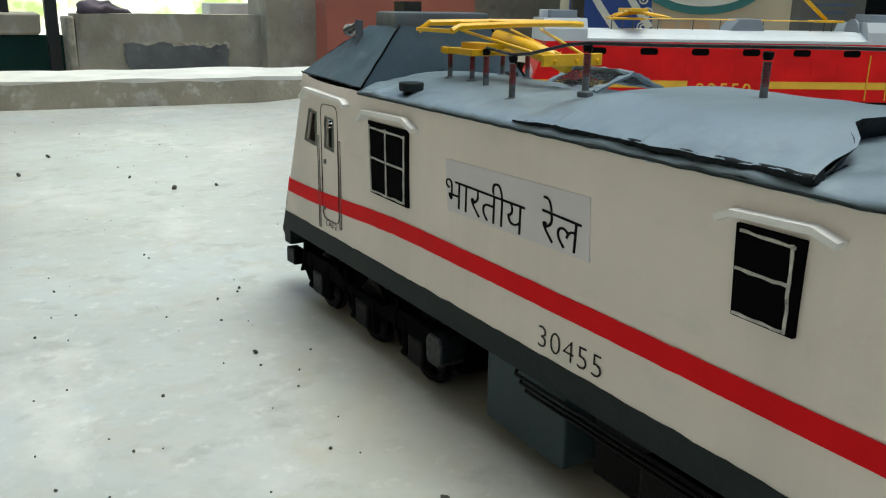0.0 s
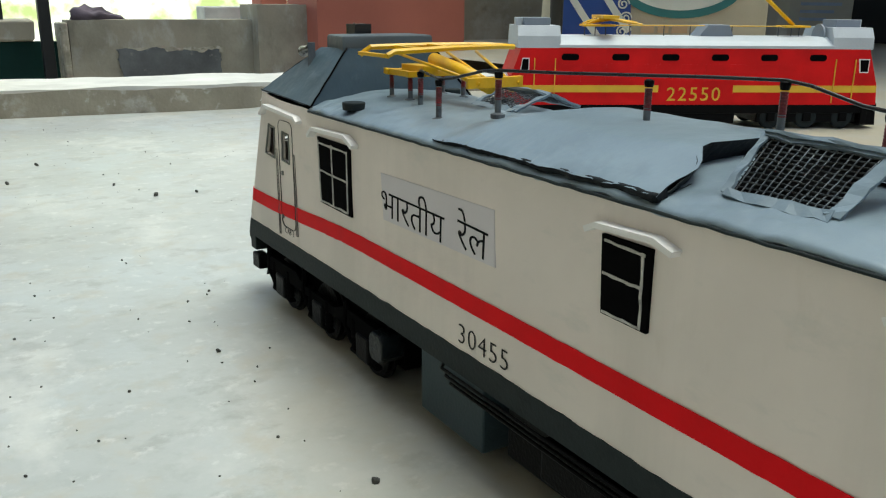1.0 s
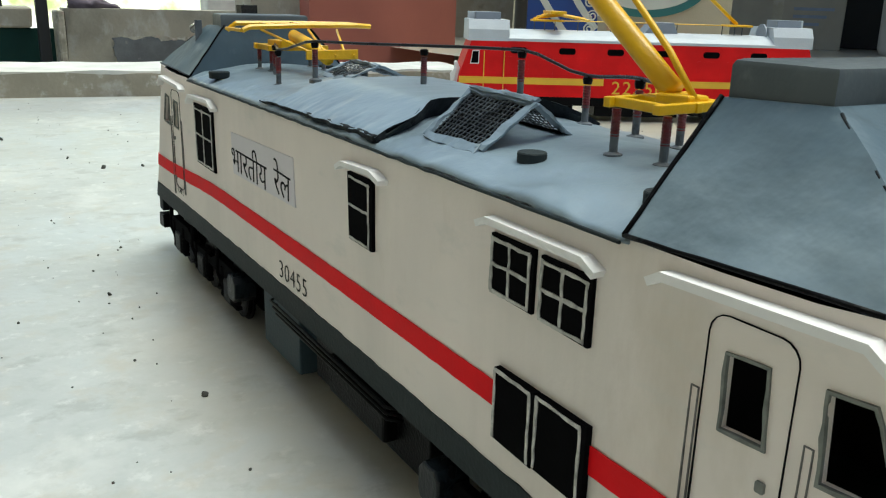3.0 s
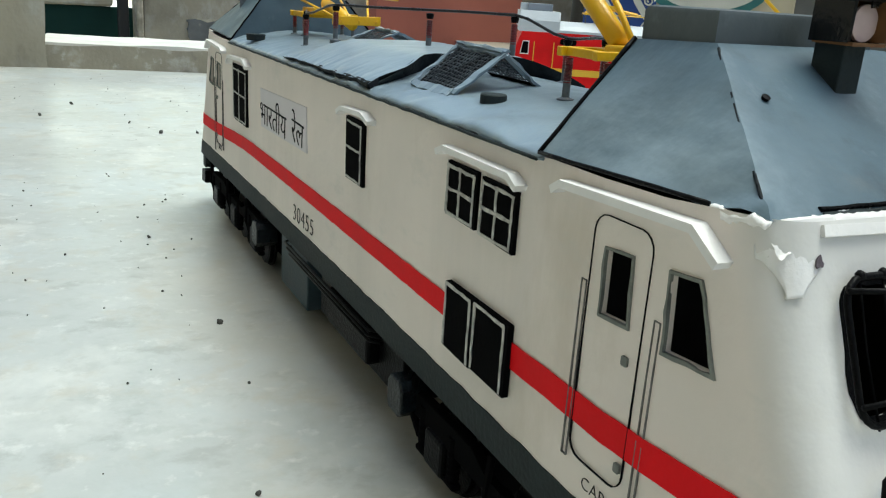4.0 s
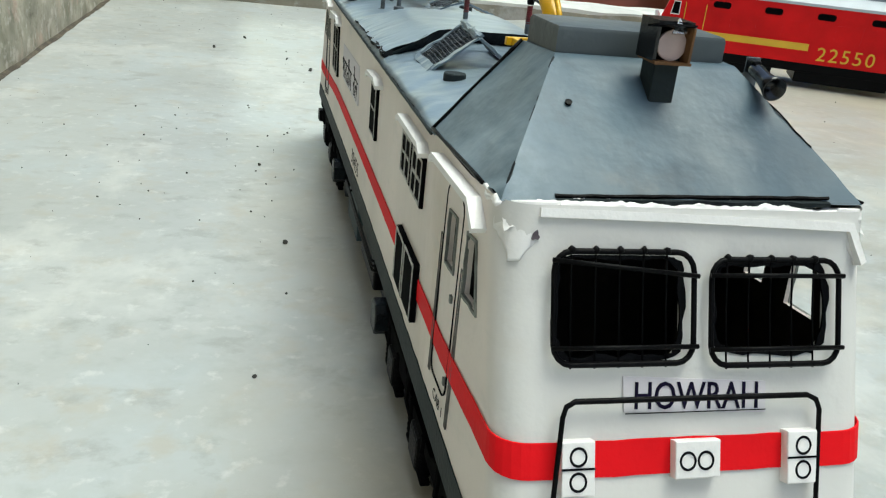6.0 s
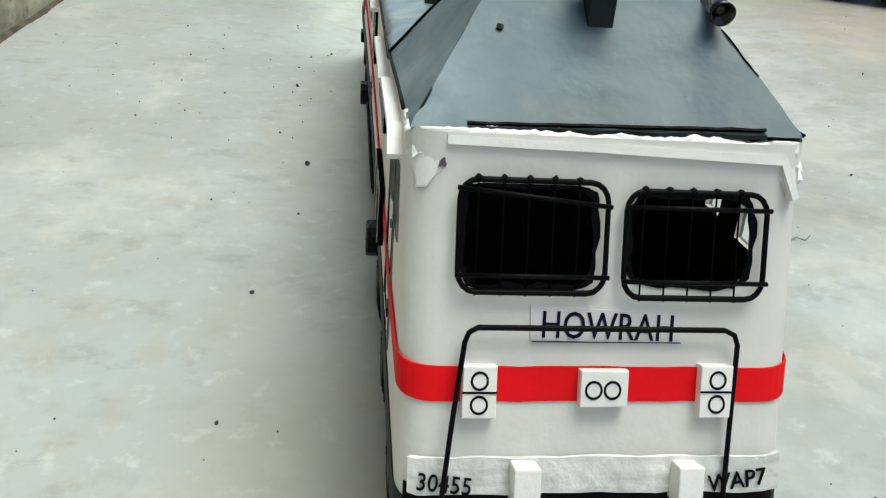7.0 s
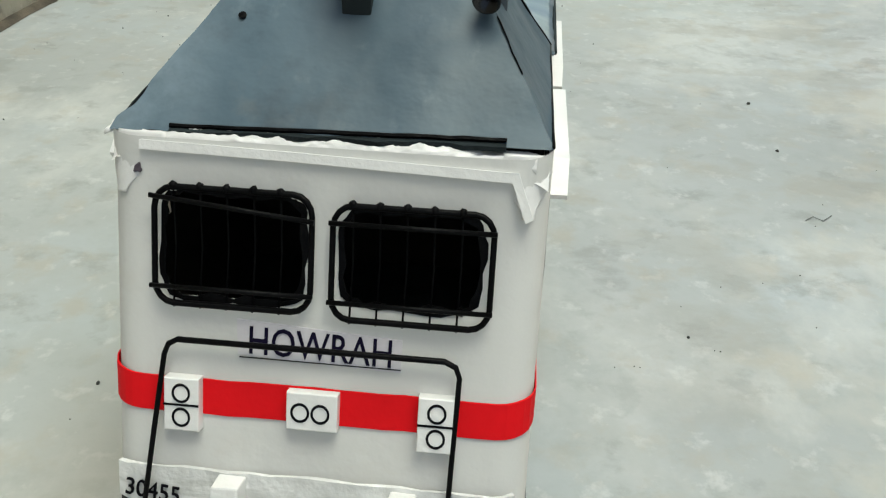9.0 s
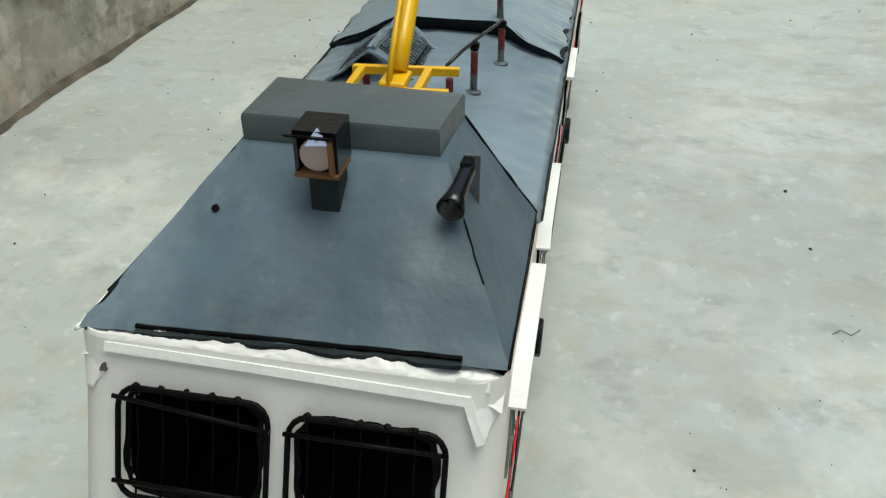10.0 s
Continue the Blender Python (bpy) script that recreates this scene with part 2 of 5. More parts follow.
layer(PLASTER, (0.55, 0.40, 0.32), 16, 0.56, 0.66, 0.6, shift=(1, 3, 6))
layer(PLASTER, (0.11, 0.10, 0.075), 28, 0.60, 0.72, 0.8, stretch=(1, 1, 1.6), shift=(7, 9, 4))
layer(KERB, (0.58, 0.57, 0.53), 40, 0.58, 0.68, 0.5, shift=(2, 2, 2))
layer(KERB, (0.50, 0.49, 0.46), 13, 0.56, 0.70, 0.7, shift=(5, 1, 2))
layer(WHITE, (0.60, 0.56, 0.52), 3.0, 0.5, 0.62, 0.35, stretch=(1, 3, 0.3), shift=(2, 2, 2))
layer(HOOD, (0.026, 0.033, 0.040), 14, 0.55, 0.68, 0.75, shift=(3, 8, 1))
layer(HOOD, (0.18, 0.225, 0.26), 70, 0.60, 0.74, 0.45, stretch=(1, 0.5, 1), shift=(1, 2, 6))
# paler towards low x: light on the left slope put into the paint
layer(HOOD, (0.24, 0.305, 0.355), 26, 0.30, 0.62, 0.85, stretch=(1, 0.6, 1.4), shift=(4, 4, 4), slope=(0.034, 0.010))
layer(HOOD, (0.045, 0.058, 0.066), 9, 0.54, 0.70, 0.6, stretch=(1, 0.7, 1), shift=(6, 1, 3))
layer(ROOF, (0.36, 0.43, 0.48), 34, 0.64, 0.74, 0.35, stretch=(1.4, 0.6, 1), shift=(3, 3, 8))
layer(ROOF, (0.09, 0.115, 0.14), 18, 0.58, 0.72, 0.45, shift=(5, 2, 2))
layer(WHITE, (0.50, 0.43, 0.33), 7, 0.60, 0.74, 0.45, stretch=(1, 1.6, 0.6), shift=(6, 5, 1))


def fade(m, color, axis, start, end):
    """The material turns into another tone along a direction, between two distances."""
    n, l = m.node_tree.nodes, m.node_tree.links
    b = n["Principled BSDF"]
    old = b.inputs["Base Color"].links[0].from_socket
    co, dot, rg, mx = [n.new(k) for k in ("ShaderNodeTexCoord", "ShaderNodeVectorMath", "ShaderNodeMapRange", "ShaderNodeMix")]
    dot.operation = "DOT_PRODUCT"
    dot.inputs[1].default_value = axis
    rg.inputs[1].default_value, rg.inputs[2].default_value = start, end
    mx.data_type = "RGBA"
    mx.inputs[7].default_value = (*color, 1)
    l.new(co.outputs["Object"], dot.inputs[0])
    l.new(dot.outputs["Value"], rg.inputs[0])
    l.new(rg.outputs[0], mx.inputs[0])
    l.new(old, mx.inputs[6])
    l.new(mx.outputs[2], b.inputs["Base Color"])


# the nose takes a greyer, less cream tone than the sides
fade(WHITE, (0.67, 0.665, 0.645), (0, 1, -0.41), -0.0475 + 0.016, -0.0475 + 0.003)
layer(WHITE, (0.64, 0.62, 0.58), 24, 0.58, 0.72, 0.5, stretch=(1, 1, 2.5), shift=(9, 1, 3))


# ---- builders ----
def part(name, bm, material, parent=None, label="", smooth=False, m=None):
    """Links a bmesh as one mesh object under a thing or a part."""
    if m is not None:
        bm.transform(m)
    bmesh.ops.recalc_face_normals(bm, faces=bm.faces)
    me = bpy.data.meshes.new(name)
    bm.to_mesh(me)
    bm.free()
    for f in me.polygons:
        f.use_smooth = bool(smooth)
    if smooth == "edges":
        me.set_sharp_from_angle(angle=radians(38))
    for one in (material if isinstance(material, (list, tuple)) else [material]):
        me.materials.append(one)
    ob = new(name, me)
    ob.parent = parent
    if label:
        ob["label"] = label
    return ob


def thing(name, label, category, group="", kind="", at=(0, 0, 0)):
    ob = new(name)
    ob.empty_display_size = 0.05
    ob.location = at
    return tagged(ob, label, category, group, kind)


def again(ob, m):
    """The same part once more, turned by m, under the same parent."""
    made = {}
    for o in (ob, *ob.children_recursive):
        made[o] = o.copy()
        scene.collection.objects.link(made[o])
        made[o].parent = made.get(o.parent, o.parent)
    made[ob].matrix_basis = m @ ob.matrix_basis
    return made[ob]


def box(x0, x1, y0, y1, z0, z1, bevel=0.0, bm=None):
    own = bmesh.new()
    bmesh.ops.create_cube(own, size=1, matrix=Matrix.LocRotScale(((x0 + x1) / 2, (y0 + y1) / 2, (z0 + z1) / 2), None, (abs(x1 - x0), abs(y1 - y0), abs(z1 - z0))))
    if bevel:
        bmesh.ops.bevel(own, geom=own.edges[:], offset=bevel, segments=2, affect="EDGES", profile=0.5)
    return joined(bm, own)


def joined(bm, own):
    """Adds own to bm, where bm is given."""
    if bm is None:
        return own
    me = bpy.data.meshes.new("tmp")
    own.to_mesh(me)
    own.free()
    bm.from_mesh(me)
    bpy.data.meshes.remove(me)
    return bm


def prism(pts, w0, w1, bevel=0.0, bm=None):
    """A flat outline (u, v), drawn out from w0 to w1."""
    own = bmesh.new()
    lo = [own.verts.new((u, v, w0)) for u, v in pts]
    hi = [own.verts.new((u, v, w1)) for u, v in pts]
    own.faces.new(lo[::-1])
    top = own.faces.new(hi)
    for i in range(len(pts)):
        j = (i + 1) % len(pts)
        own.faces.new((lo[i], lo[j], hi[j], hi[i]))
    if bevel:
        bmesh.ops.bevel(own, geom=list(top.edges), offset=bevel, segments=2, affect="EDGES", profile=0.5)
    return joined(bm, own)


def rounded(u0, u1, v0, v1, r, n=5):
    pts = []
    for cu, cv, a in ((u1 - r, v0 + r, -90), (u1 - r, v1 - r, 0), (u0 + r, v1 - r, 90), (u0 + r, v0 + r, 180)):
        pts += [(cu + r * math.cos(radians(a + 90 * i / n)), cv + r * math.sin(radians(a + 90 * i / n))) for i in range(n + 1)]
    return pts


def tube(pts, r, seg=8, closed=False, bm=None, r_end=None):
    """A round bar along a line of points."""
    own = bmesh.new()
    pts = [Vector(p) for p in pts]
    n = len(pts)
    rings = []
    side = None
    for i, p in enumerate(pts):
        a, b = pts[i - 1] if (i or closed) else p, pts[(i + 1) % n] if (i < n - 1 or closed) else p
        d = (b - a).normalized()
        if side is None:
            side = d.orthogonal().normalized()
        side = (side - d * side.dot(d)).normalized()
        up = d.cross(side)
        rr = r if r_end is None else r + (r_end - r) * i / (n - 1)
        rings.append([own.verts.new(p + rr * (side * math.cos(2 * math.pi * k / seg) + up * math.sin(2 * math.pi * k / seg))) for k in range(seg)])
    for i in range(n if closed else n - 1):
        a, b = rings[i], rings[(i + 1) % n]
        for k in range(seg):
            own.faces.new((a[k], a[(k + 1) % seg], b[(k + 1) % seg], b[k]))
    if not closed:
        own.faces.new(rings[0][::-1])
        own.faces.new(rings[-1])
    return joined(bm, own)


def lathe(profile, p0, axis, seg=16, bm=None):
    """Rings (distance along axis, radius) round an axis from p0."""
    own = bmesh.new()
    axis = Vector(axis).normalized()
    s = axis.orthogonal().normalized()
    t = axis.cross(s)
    rings = [[own.verts.new(Vector(p0) + axis * h + max(r, 1e-5) * (s * math.cos(2 * math.pi * k / seg) + t * math.sin(2 * math.pi * k / seg))) for k in range(seg)] for h, r in profile]
    for a, b in zip(rings, rings[1:]):
        for k in range(seg):
            own.faces.new((a[k], a[(k + 1) % seg], b[(k + 1) % seg], b[k]))
    own.faces.new(rings[0][::-1])
    own.faces.new(rings[-1])
    return joined(bm, own)


def strip(pts, width, w0, w1, jitter=0.0, seed=0, bm=None):
    """A hand-cut or hand-drawn band of some width along flat points (u, v)."""
    rnd = random.Random(seed)
    line = [Vector(pts[0])]
    for a, b in zip(pts, pts[1:]):
        a, b = Vector(a), Vector(b)
        n = max(1, int((b - a).length / 0.004)) if jitter else 1
        line += [a + (b - a) * (i + 1) / n for i in range(n)]
    own = bmesh.new()
    rows = []
    for i, p in enumerate(line):
        d0 = (p - line[i - 1]).normalized() if i else (line[1] - p).normalized()
        d1 = (line[i + 1] - p).normalized() if i < len(line) - 1 else d0
        d = (d0 + d1).normalized()
        k = Vector((-d.y, d.x)) * width / 2 / max(0.5, d.dot(d0))
        a = p + k * (1 + jitter * rnd.uniform(-1, 1))
        b = p - k * (1 + jitter * rnd.uniform(-1, 1))
        rows.append([own.verts.new((*a, w0)), own.verts.new((*b, w0)), own.verts.new((*b, w1)), own.verts.new((*a, w1))])
    for a, b in zip(rows, rows[1:]):
        for k in range(4):
            own.faces.new((a[k], a[(k + 1) % 4], b[(k + 1) % 4], b[k]))
    own.faces.new(rows[0][::-1])
    own.faces.new(rows[-1])
    return joined(bm, own)


def wobble(bm, amount, scale, seed=0.0):
    for v in bm.verts:
        v.co += amount * noise.noise_vector(v.co * scale + Vector((seed, seed * 1.7, 2.3)))
    return bm


def lettering(text, size, depth=0.0003, bold=0.0, width=1.0):
    """Raised letters with the built-in font, from the left end of their line, as a bmesh."""
    c = bpy.data.curves.new("letters", "FONT")
    c.body, c.size, c.extrude, c.offset, c.space_character = text, size, depth, bold, width
    c.resolution_u = 3
    ob = new("letters", c)
    me = ob.evaluated_get(bpy.context.evaluated_depsgraph_get()).to_mesh()
    bm = bmesh.new()
    bm.from_mesh(me)
    bpy.data.objects.remove(ob)
    bpy.data.curves.remove(c)
    return bm


def glyphs(bm):
    """The single letters of a line of lettering, each as a bmesh of its own."""
    left, groups = set(bm.verts), []
    while left:
        todo, isle = [left.pop()], set()
        while todo:
            v = todo.pop()
            isle.add(v)
            for e in v.link_edges:
                o = e.other_vert(v)
                if o in left:
                    left.discard(o)
                    todo.append(o)
        lo, hi = min(v.co.x for v in isle), max(v.co.x for v in isle)
        groups.append([lo, hi, isle])
    groups.sort(key=lambda g: g[0])
    merged = []
    for lo, hi, isle in groups:
        if merged and lo < merged[-1][1] - 0.15 * (hi - lo):
            merged[-1][1] = max(hi, merged[-1][1])
            merged[-1][2] |= isle
        else:
            merged.append([lo, hi, isle])
    out = []
    for lo, hi, isle in merged:
        own = bmesh.new()
        made = {v: own.verts.new(v.co) for v in isle}
        for f in bm.faces:
            if f.verts[0] in isle:
                own.faces.new([made[v] for v in f.verts])
        out.append(own)
    bm.free()
    return out


def written(name, piece, bm, material, parent, label="", m=None):
    """Lettering as one part: its first letter, with the others under it."""
    first = None
    for own in glyphs(bm):
        if first is None:
            first = part(name, own, material, parent, label, m=m)
        else:
            part(piece, own, material, first, m=m)
    return first


def cut(ob, cutters):
    """Cuts the cutters out of ob for good."""
    for bm in cutters:
        bmesh.ops.recalc_face_normals(bm, faces=bm.faces)
        me = bpy.data.meshes.new("tmp")
        bm.to_mesh(me)
        bm.free()
        tool = new("tmp", me)
        mod = ob.modifiers.new("cut", "BOOLEAN")
        mod.operation, mod.solver, mod.object = "DIFFERENCE", "EXACT", tool
        done = bpy.data.meshes.new_from_object(ob.evaluated_get(bpy.context.evaluated_depsgraph_get()))
        ob.modifiers.remove(mod)
        old, ob.data = ob.data, done
        bpy.data.meshes.remove(old)
        bpy.data.objects.remove(tool)
        bpy.data.meshes.remove(me)


# ---- the terrace ----
def smooth(t):
    t = max(0.0, min(1.0, t))
    return t * t * (3 - 2 * t)


def ground_z(x, y):
    """The floor rises gently towards the room."""
    return 0.022 * smooth((x - 0.40) / 0.30)


def grid(xs, ys, height):
    bm = bmesh.new()
    vs = [[bm.verts.new((x, y, height(x, y))) for x in xs] for y in ys]
    for a, b in zip(vs, vs[1:]):
        for i in range(len(xs) - 1):
            bm.faces.new((a[i], a[i + 1], b[i + 1], b[i]))
    return bm


def span(a, b, n):
    return [a + (b - a) * i / n for i in range(n + 1)]


bm = grid(span(-0.6, 6.2, 136), span(-3.0, 4.6, 152), ground_z)
bmesh.ops.delete(bm, geom=[f for f in bm.faces if f.calc_center_median().x < 1.72 and f.calc_center_median().y > 2.4], context="FACES")
floor = part("floor", bm, FLOOR, smooth=True)
tagged(floor, "worn pale grey cement terrace floor with faint stains", "floor", kind="structure")
land = part("ground", grid(span(-60, 60, 8), span(-60, 60, 8), lambda x, y: -0.62), CEMENT)
tagged(land, "plain grey ground below the terrace", "ground", kind="structure")


def rough_block(x0, x1, y0, y1, z0, z1, step=0.06, amp=0.004, seed=1.0):
    """A plastered block with uneven faces and worn edges."""
    bm = box(x0, x1, y0, y1, z0, z1)
    for axis, a, b in ((0, x0, x1), (1, y0, y1), (2, z0, z1)):
        n = min(40, int((b - a) / step))
        no = [0, 0, 0]
        no[axis] = 1
        for i in range(1, n):
            co = [0, 0, 0]
            co[axis] = a + (b - a) * i / n
            bmesh.ops.bisect_plane(bm, geom=bm.verts[:] + bm.edges[:] + bm.faces[:], plane_co=co, plane_no=no)
    return wobble(bm, amp, 9, seed)


def turned(bm):
    """The kerb does not run square to the wall."""
    bm.transform(Matrix.Translation((-0.115, 2.15, 0)) @ pose(0, 0, 0, 0, 0, -8) @ Matrix.Translation((0.115, -2.15, 0)))
    return bm


def structure(name, bm, material, label, category):
    return tagged(part(name, bm, material, smooth=False), label, category, kind="structure")


structure("wall_west", rough_block(-0.62, -0.42, -3.0, 2.2, -0.02, 1.45, 0.05, 0.010, 1), PLASTER, "stained grey plastered wall beside the terrace floor", "wall")
structure("pier", rough_block(-0.62, -0.118, 2.15, 2.45, -0.02, 0.50, 0.04, 0.005, 2), CEMENT, "grey plastered pier with a chipped corner", "wall")
structure("kerb", turned(rough_block(-0.15, 1.15, 2.15, 2.44, -0.6, 0.054, 0.025, 0.0075, 3)), KERB, "low worn cement kerb at the terrace edge", "kerb")
structure("parapet", rough_block(0.30, 1.07, 3.8, 3.95, -0.6, 0.168, 0.06, 0.004, 4), CEMENT, "grey plastered parapet with a bare dark patch", "wall")
structure("wall_step", rough_block(1.06, 1.30, 3.72, 3.95, -0.6, 0.232, 0.06, 0.005, 5), CEMENT, "higher block of grey plastered wall", "wall")
structure("pillar", rough_block(1.29, 2.06, 3.6, 3.95, -0.6, 0.62, 0.2, 0.002, 6), TERRACOTTA, "smooth terracotta painted pillar", "pillar")
structure("wall_north", rough_block(2.06, 6.2, 4.5, 4.7, -0.6, 2.6, 0.2, 0.004, 7), TAN, "rough grey and tan plastered wall", "wall")
structure("wall_east", rough_block(6.0, 6.2, -3.0, 4.5, -0.6, 2.6, 0.3, 0.004, 8), TAN, "tan plastered wall of the room", "wall")
# south wall and ceiling: unseen, added to darken what the glossy roof reflects
structure("wall_south", rough_block(2.8, 6.2, -3.2, -3.0, -0.6, 2.6, 0.3, 0.004, 11), TAN, "tan plastered wall of the room", "wall")
structure("ceiling", rough_block(2.8, 6.2, -3.2, 4.7, 2.6, 2.72, 0.4, 0.003, 12), LIME, "unseen lime-washed slab added to darken the room side", "ceiling")
# pale cap: worn plaster, with the brightness of a lit top in its colour
cap = turned(rough_block(-0.15, 1.15, 2.155, 2.43, 0.050, 0.0605, 0.03, 0.006, 9))
structure("kerb_cap", cap, LIME, "pale worn top of the kerb, coloured as brightly lit", "kerb")
bm = bmesh.new()
edge = [(y, 0.003 + 0.006 * noise.noise(Vector((y * 9, 1, 2))) + 0.005 * noise.noise(Vector((y * 40, 5, 2)))) for y in span(-0.4, 2.15, 200)]
rows = [[bm.verts.new((-0.428, y, 0.005)), bm.verts.new((-0.420 + max(0.001, w) * 0.5, y, 0.003)), bm.verts.new((-0.417 + max(0.002, w), y, 0.0004))] for y, w in edge]
for a, b in zip(rows, rows[1:]):
    for k in range(2):
        bm.faces.new((a[k], a[k + 1], b[k + 1], b[k]))
tagged(part("dirt", bm, DIRT, smooth=True), "ragged line of dark dirt along the foot of the wall", "dirt", kind="stuff")

# ---- the white model locomotive ----
W, YC = 0.1385, 0.3875
F0, F1 = -0.0475, 0.4100
SIDE = Matrix(((0, 0, -1, 0), (-1, 0, 0, 0), (0, 1, 0, 0), (0, 0, 0, 1)))
FN = math.sqrt(1 + F1 * F1)
NOSE = Matrix(((1, 0, 0, 0), (0, F1, -1 / FN, F0), (0, 1, F1 / FN, 0), (0, 0, 0, 1))) @ Matrix.Translation((0, -0.0057, 0)) @ Matrix.Diagonal((1, 1.03, 1, 1))
HALF = Matrix.Translation((W, 2 * YC, 0)) @ pose(0, 0, 0, 0, 0, 180)

loco = thing("model_locomotive", "handmade white model electric locomotive with red stripe and slate roof", "model train")


def ring(z, inset=0.0, r=0.012, n=6):
    """The plan of the body at height z, with rounded corners."""
    yf = F0 + F1 * z + inset
    return rounded(inset, W - inset, yf, 2 * YC - yf, r - inset, n)


def hull(levels, inset=0.0, lift=False, sides=24):
    """The body's skin through some heights, closed above and below."""
    bm = bmesh.new()
    rows = []
    for i, z in enumerate(levels):
        pts = ring(z, inset)
        fine = []
        for a, b in zip(pts, pts[1:] + pts[:1]):
            k = sides if math.dist(a, b) > 0.3 else (8 if math.dist(a, b) > 0.05 else 1)
            fine += [(a[0] + (b[0] - a[0]) * j / k, a[1] + (b[1] - a[1]) * j / k) for j in range(k)]
        top = lift and i == len(levels) - 1
        rows.append([bm.verts.new((x, y, z + ((0.0022 + 0.0043 * (1 - smooth((min(y, 2 * YC - y) - 0.025) / 0.06)) if min(y, 2 * YC - y) < 0.131 else 0.0) if top else 0))) for x, y in fine])
    for a, b in zip(rows, rows[1:]):
        for k in range(len(a)):
            j = (k + 1) % len(a)
            bm.faces.new((a[k], a[j], b[j], b[k]))
    bm.faces.new(rows[0][::-1])
    bm.faces.new(rows[-1])
    return bm


def bowed(bm):
    """The card sides are drawn in a little low down, halfway along."""
    for v in bm.verts:
        b = 0.0020 * math.sin(math.pi * max(0.0, min(1.0, v.co.y / (2 * YC)))) * smooth((0.150 - v.co.z) / 0.075)
        v.co.x += b if v.co.x < 0.02 else -b if v.co.x > W - 0.02 else 0.0
    return bm


def mirrored(pts):
    """A left-side outline (u, v) at the other end of the side."""
    return [(-2 * YC - u, v - 0.004) for u, v in pts][::-1]


CAB_WINDOW = [(-0.0590, 0.1400), (-0.0395, 0.1415), (-0.0485, 0.1648), (-0.0605, 0.1635)]
DOOR_WINDOW = [(-0.0900, 0.1400), (-0.0760, 0.1410), (-0.0772, 0.1625), (-0.0905, 0.1615)]
SCREENS = [rounded(0.0190, 0.0640, 0.1412, 0.1720, 0.0065), rounded(0.0756, 0.1193, 0.1428, 0.1703, 0.0075)]
GRILLES = [(0.0175, 0.0670, 0.1400, 0.1730), (0.0735, 0.1225, 0.1390, 0.1710)]

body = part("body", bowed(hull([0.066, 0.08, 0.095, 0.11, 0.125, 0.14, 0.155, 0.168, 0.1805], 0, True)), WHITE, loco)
cut(body, [hull([0.07, 0.178], 0.0024)])
holes = bmesh.new()
for pts in (CAB_WINDOW, DOOR_WINDOW, mirrored(CAB_WINDOW), mirrored(DOOR_WINDOW)):
    for turn in (Matrix(), HALF):
        own = prism(pts, -0.012, 0.012)
        own.transform(turn @ SIDE)
        holes = joined(holes, own)
for pts in SCREENS:
    for turn in (Matrix(), HALF):
        own = prism(pts, -0.010, 0.012)
        own.transform(turn @ NOSE)
        holes = joined(holes, own)
cut(body, [holes])
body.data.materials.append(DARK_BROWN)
bm = bmesh.new()
bm.from_mesh(body.data)
bmesh.ops.delete(bm, geom=[f for f in bm.faces if f.calc_center_median().z > 0.1795 and abs(f.normal.z) > 0.6 and f.calc_area() > 4e-4], context="FACES_ONLY")
bm.to_mesh(body.data)
bm.free()
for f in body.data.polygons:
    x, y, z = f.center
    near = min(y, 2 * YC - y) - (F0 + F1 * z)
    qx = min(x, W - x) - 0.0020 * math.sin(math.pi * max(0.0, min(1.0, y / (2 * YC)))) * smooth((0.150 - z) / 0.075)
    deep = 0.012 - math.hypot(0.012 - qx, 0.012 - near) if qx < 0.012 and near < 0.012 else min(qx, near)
    # inner faces dark brown; the far cab's stay pale for light seen through
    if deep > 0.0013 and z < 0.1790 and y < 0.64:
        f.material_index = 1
for f in body.data.polygons:
    f.use_smooth = True
body.data.set_sharp_from_angle(angle=radians(30))
# partitions added inside to stop light and keep the near cab dark
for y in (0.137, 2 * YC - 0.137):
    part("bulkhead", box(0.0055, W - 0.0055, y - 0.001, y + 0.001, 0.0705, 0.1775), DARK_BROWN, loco)


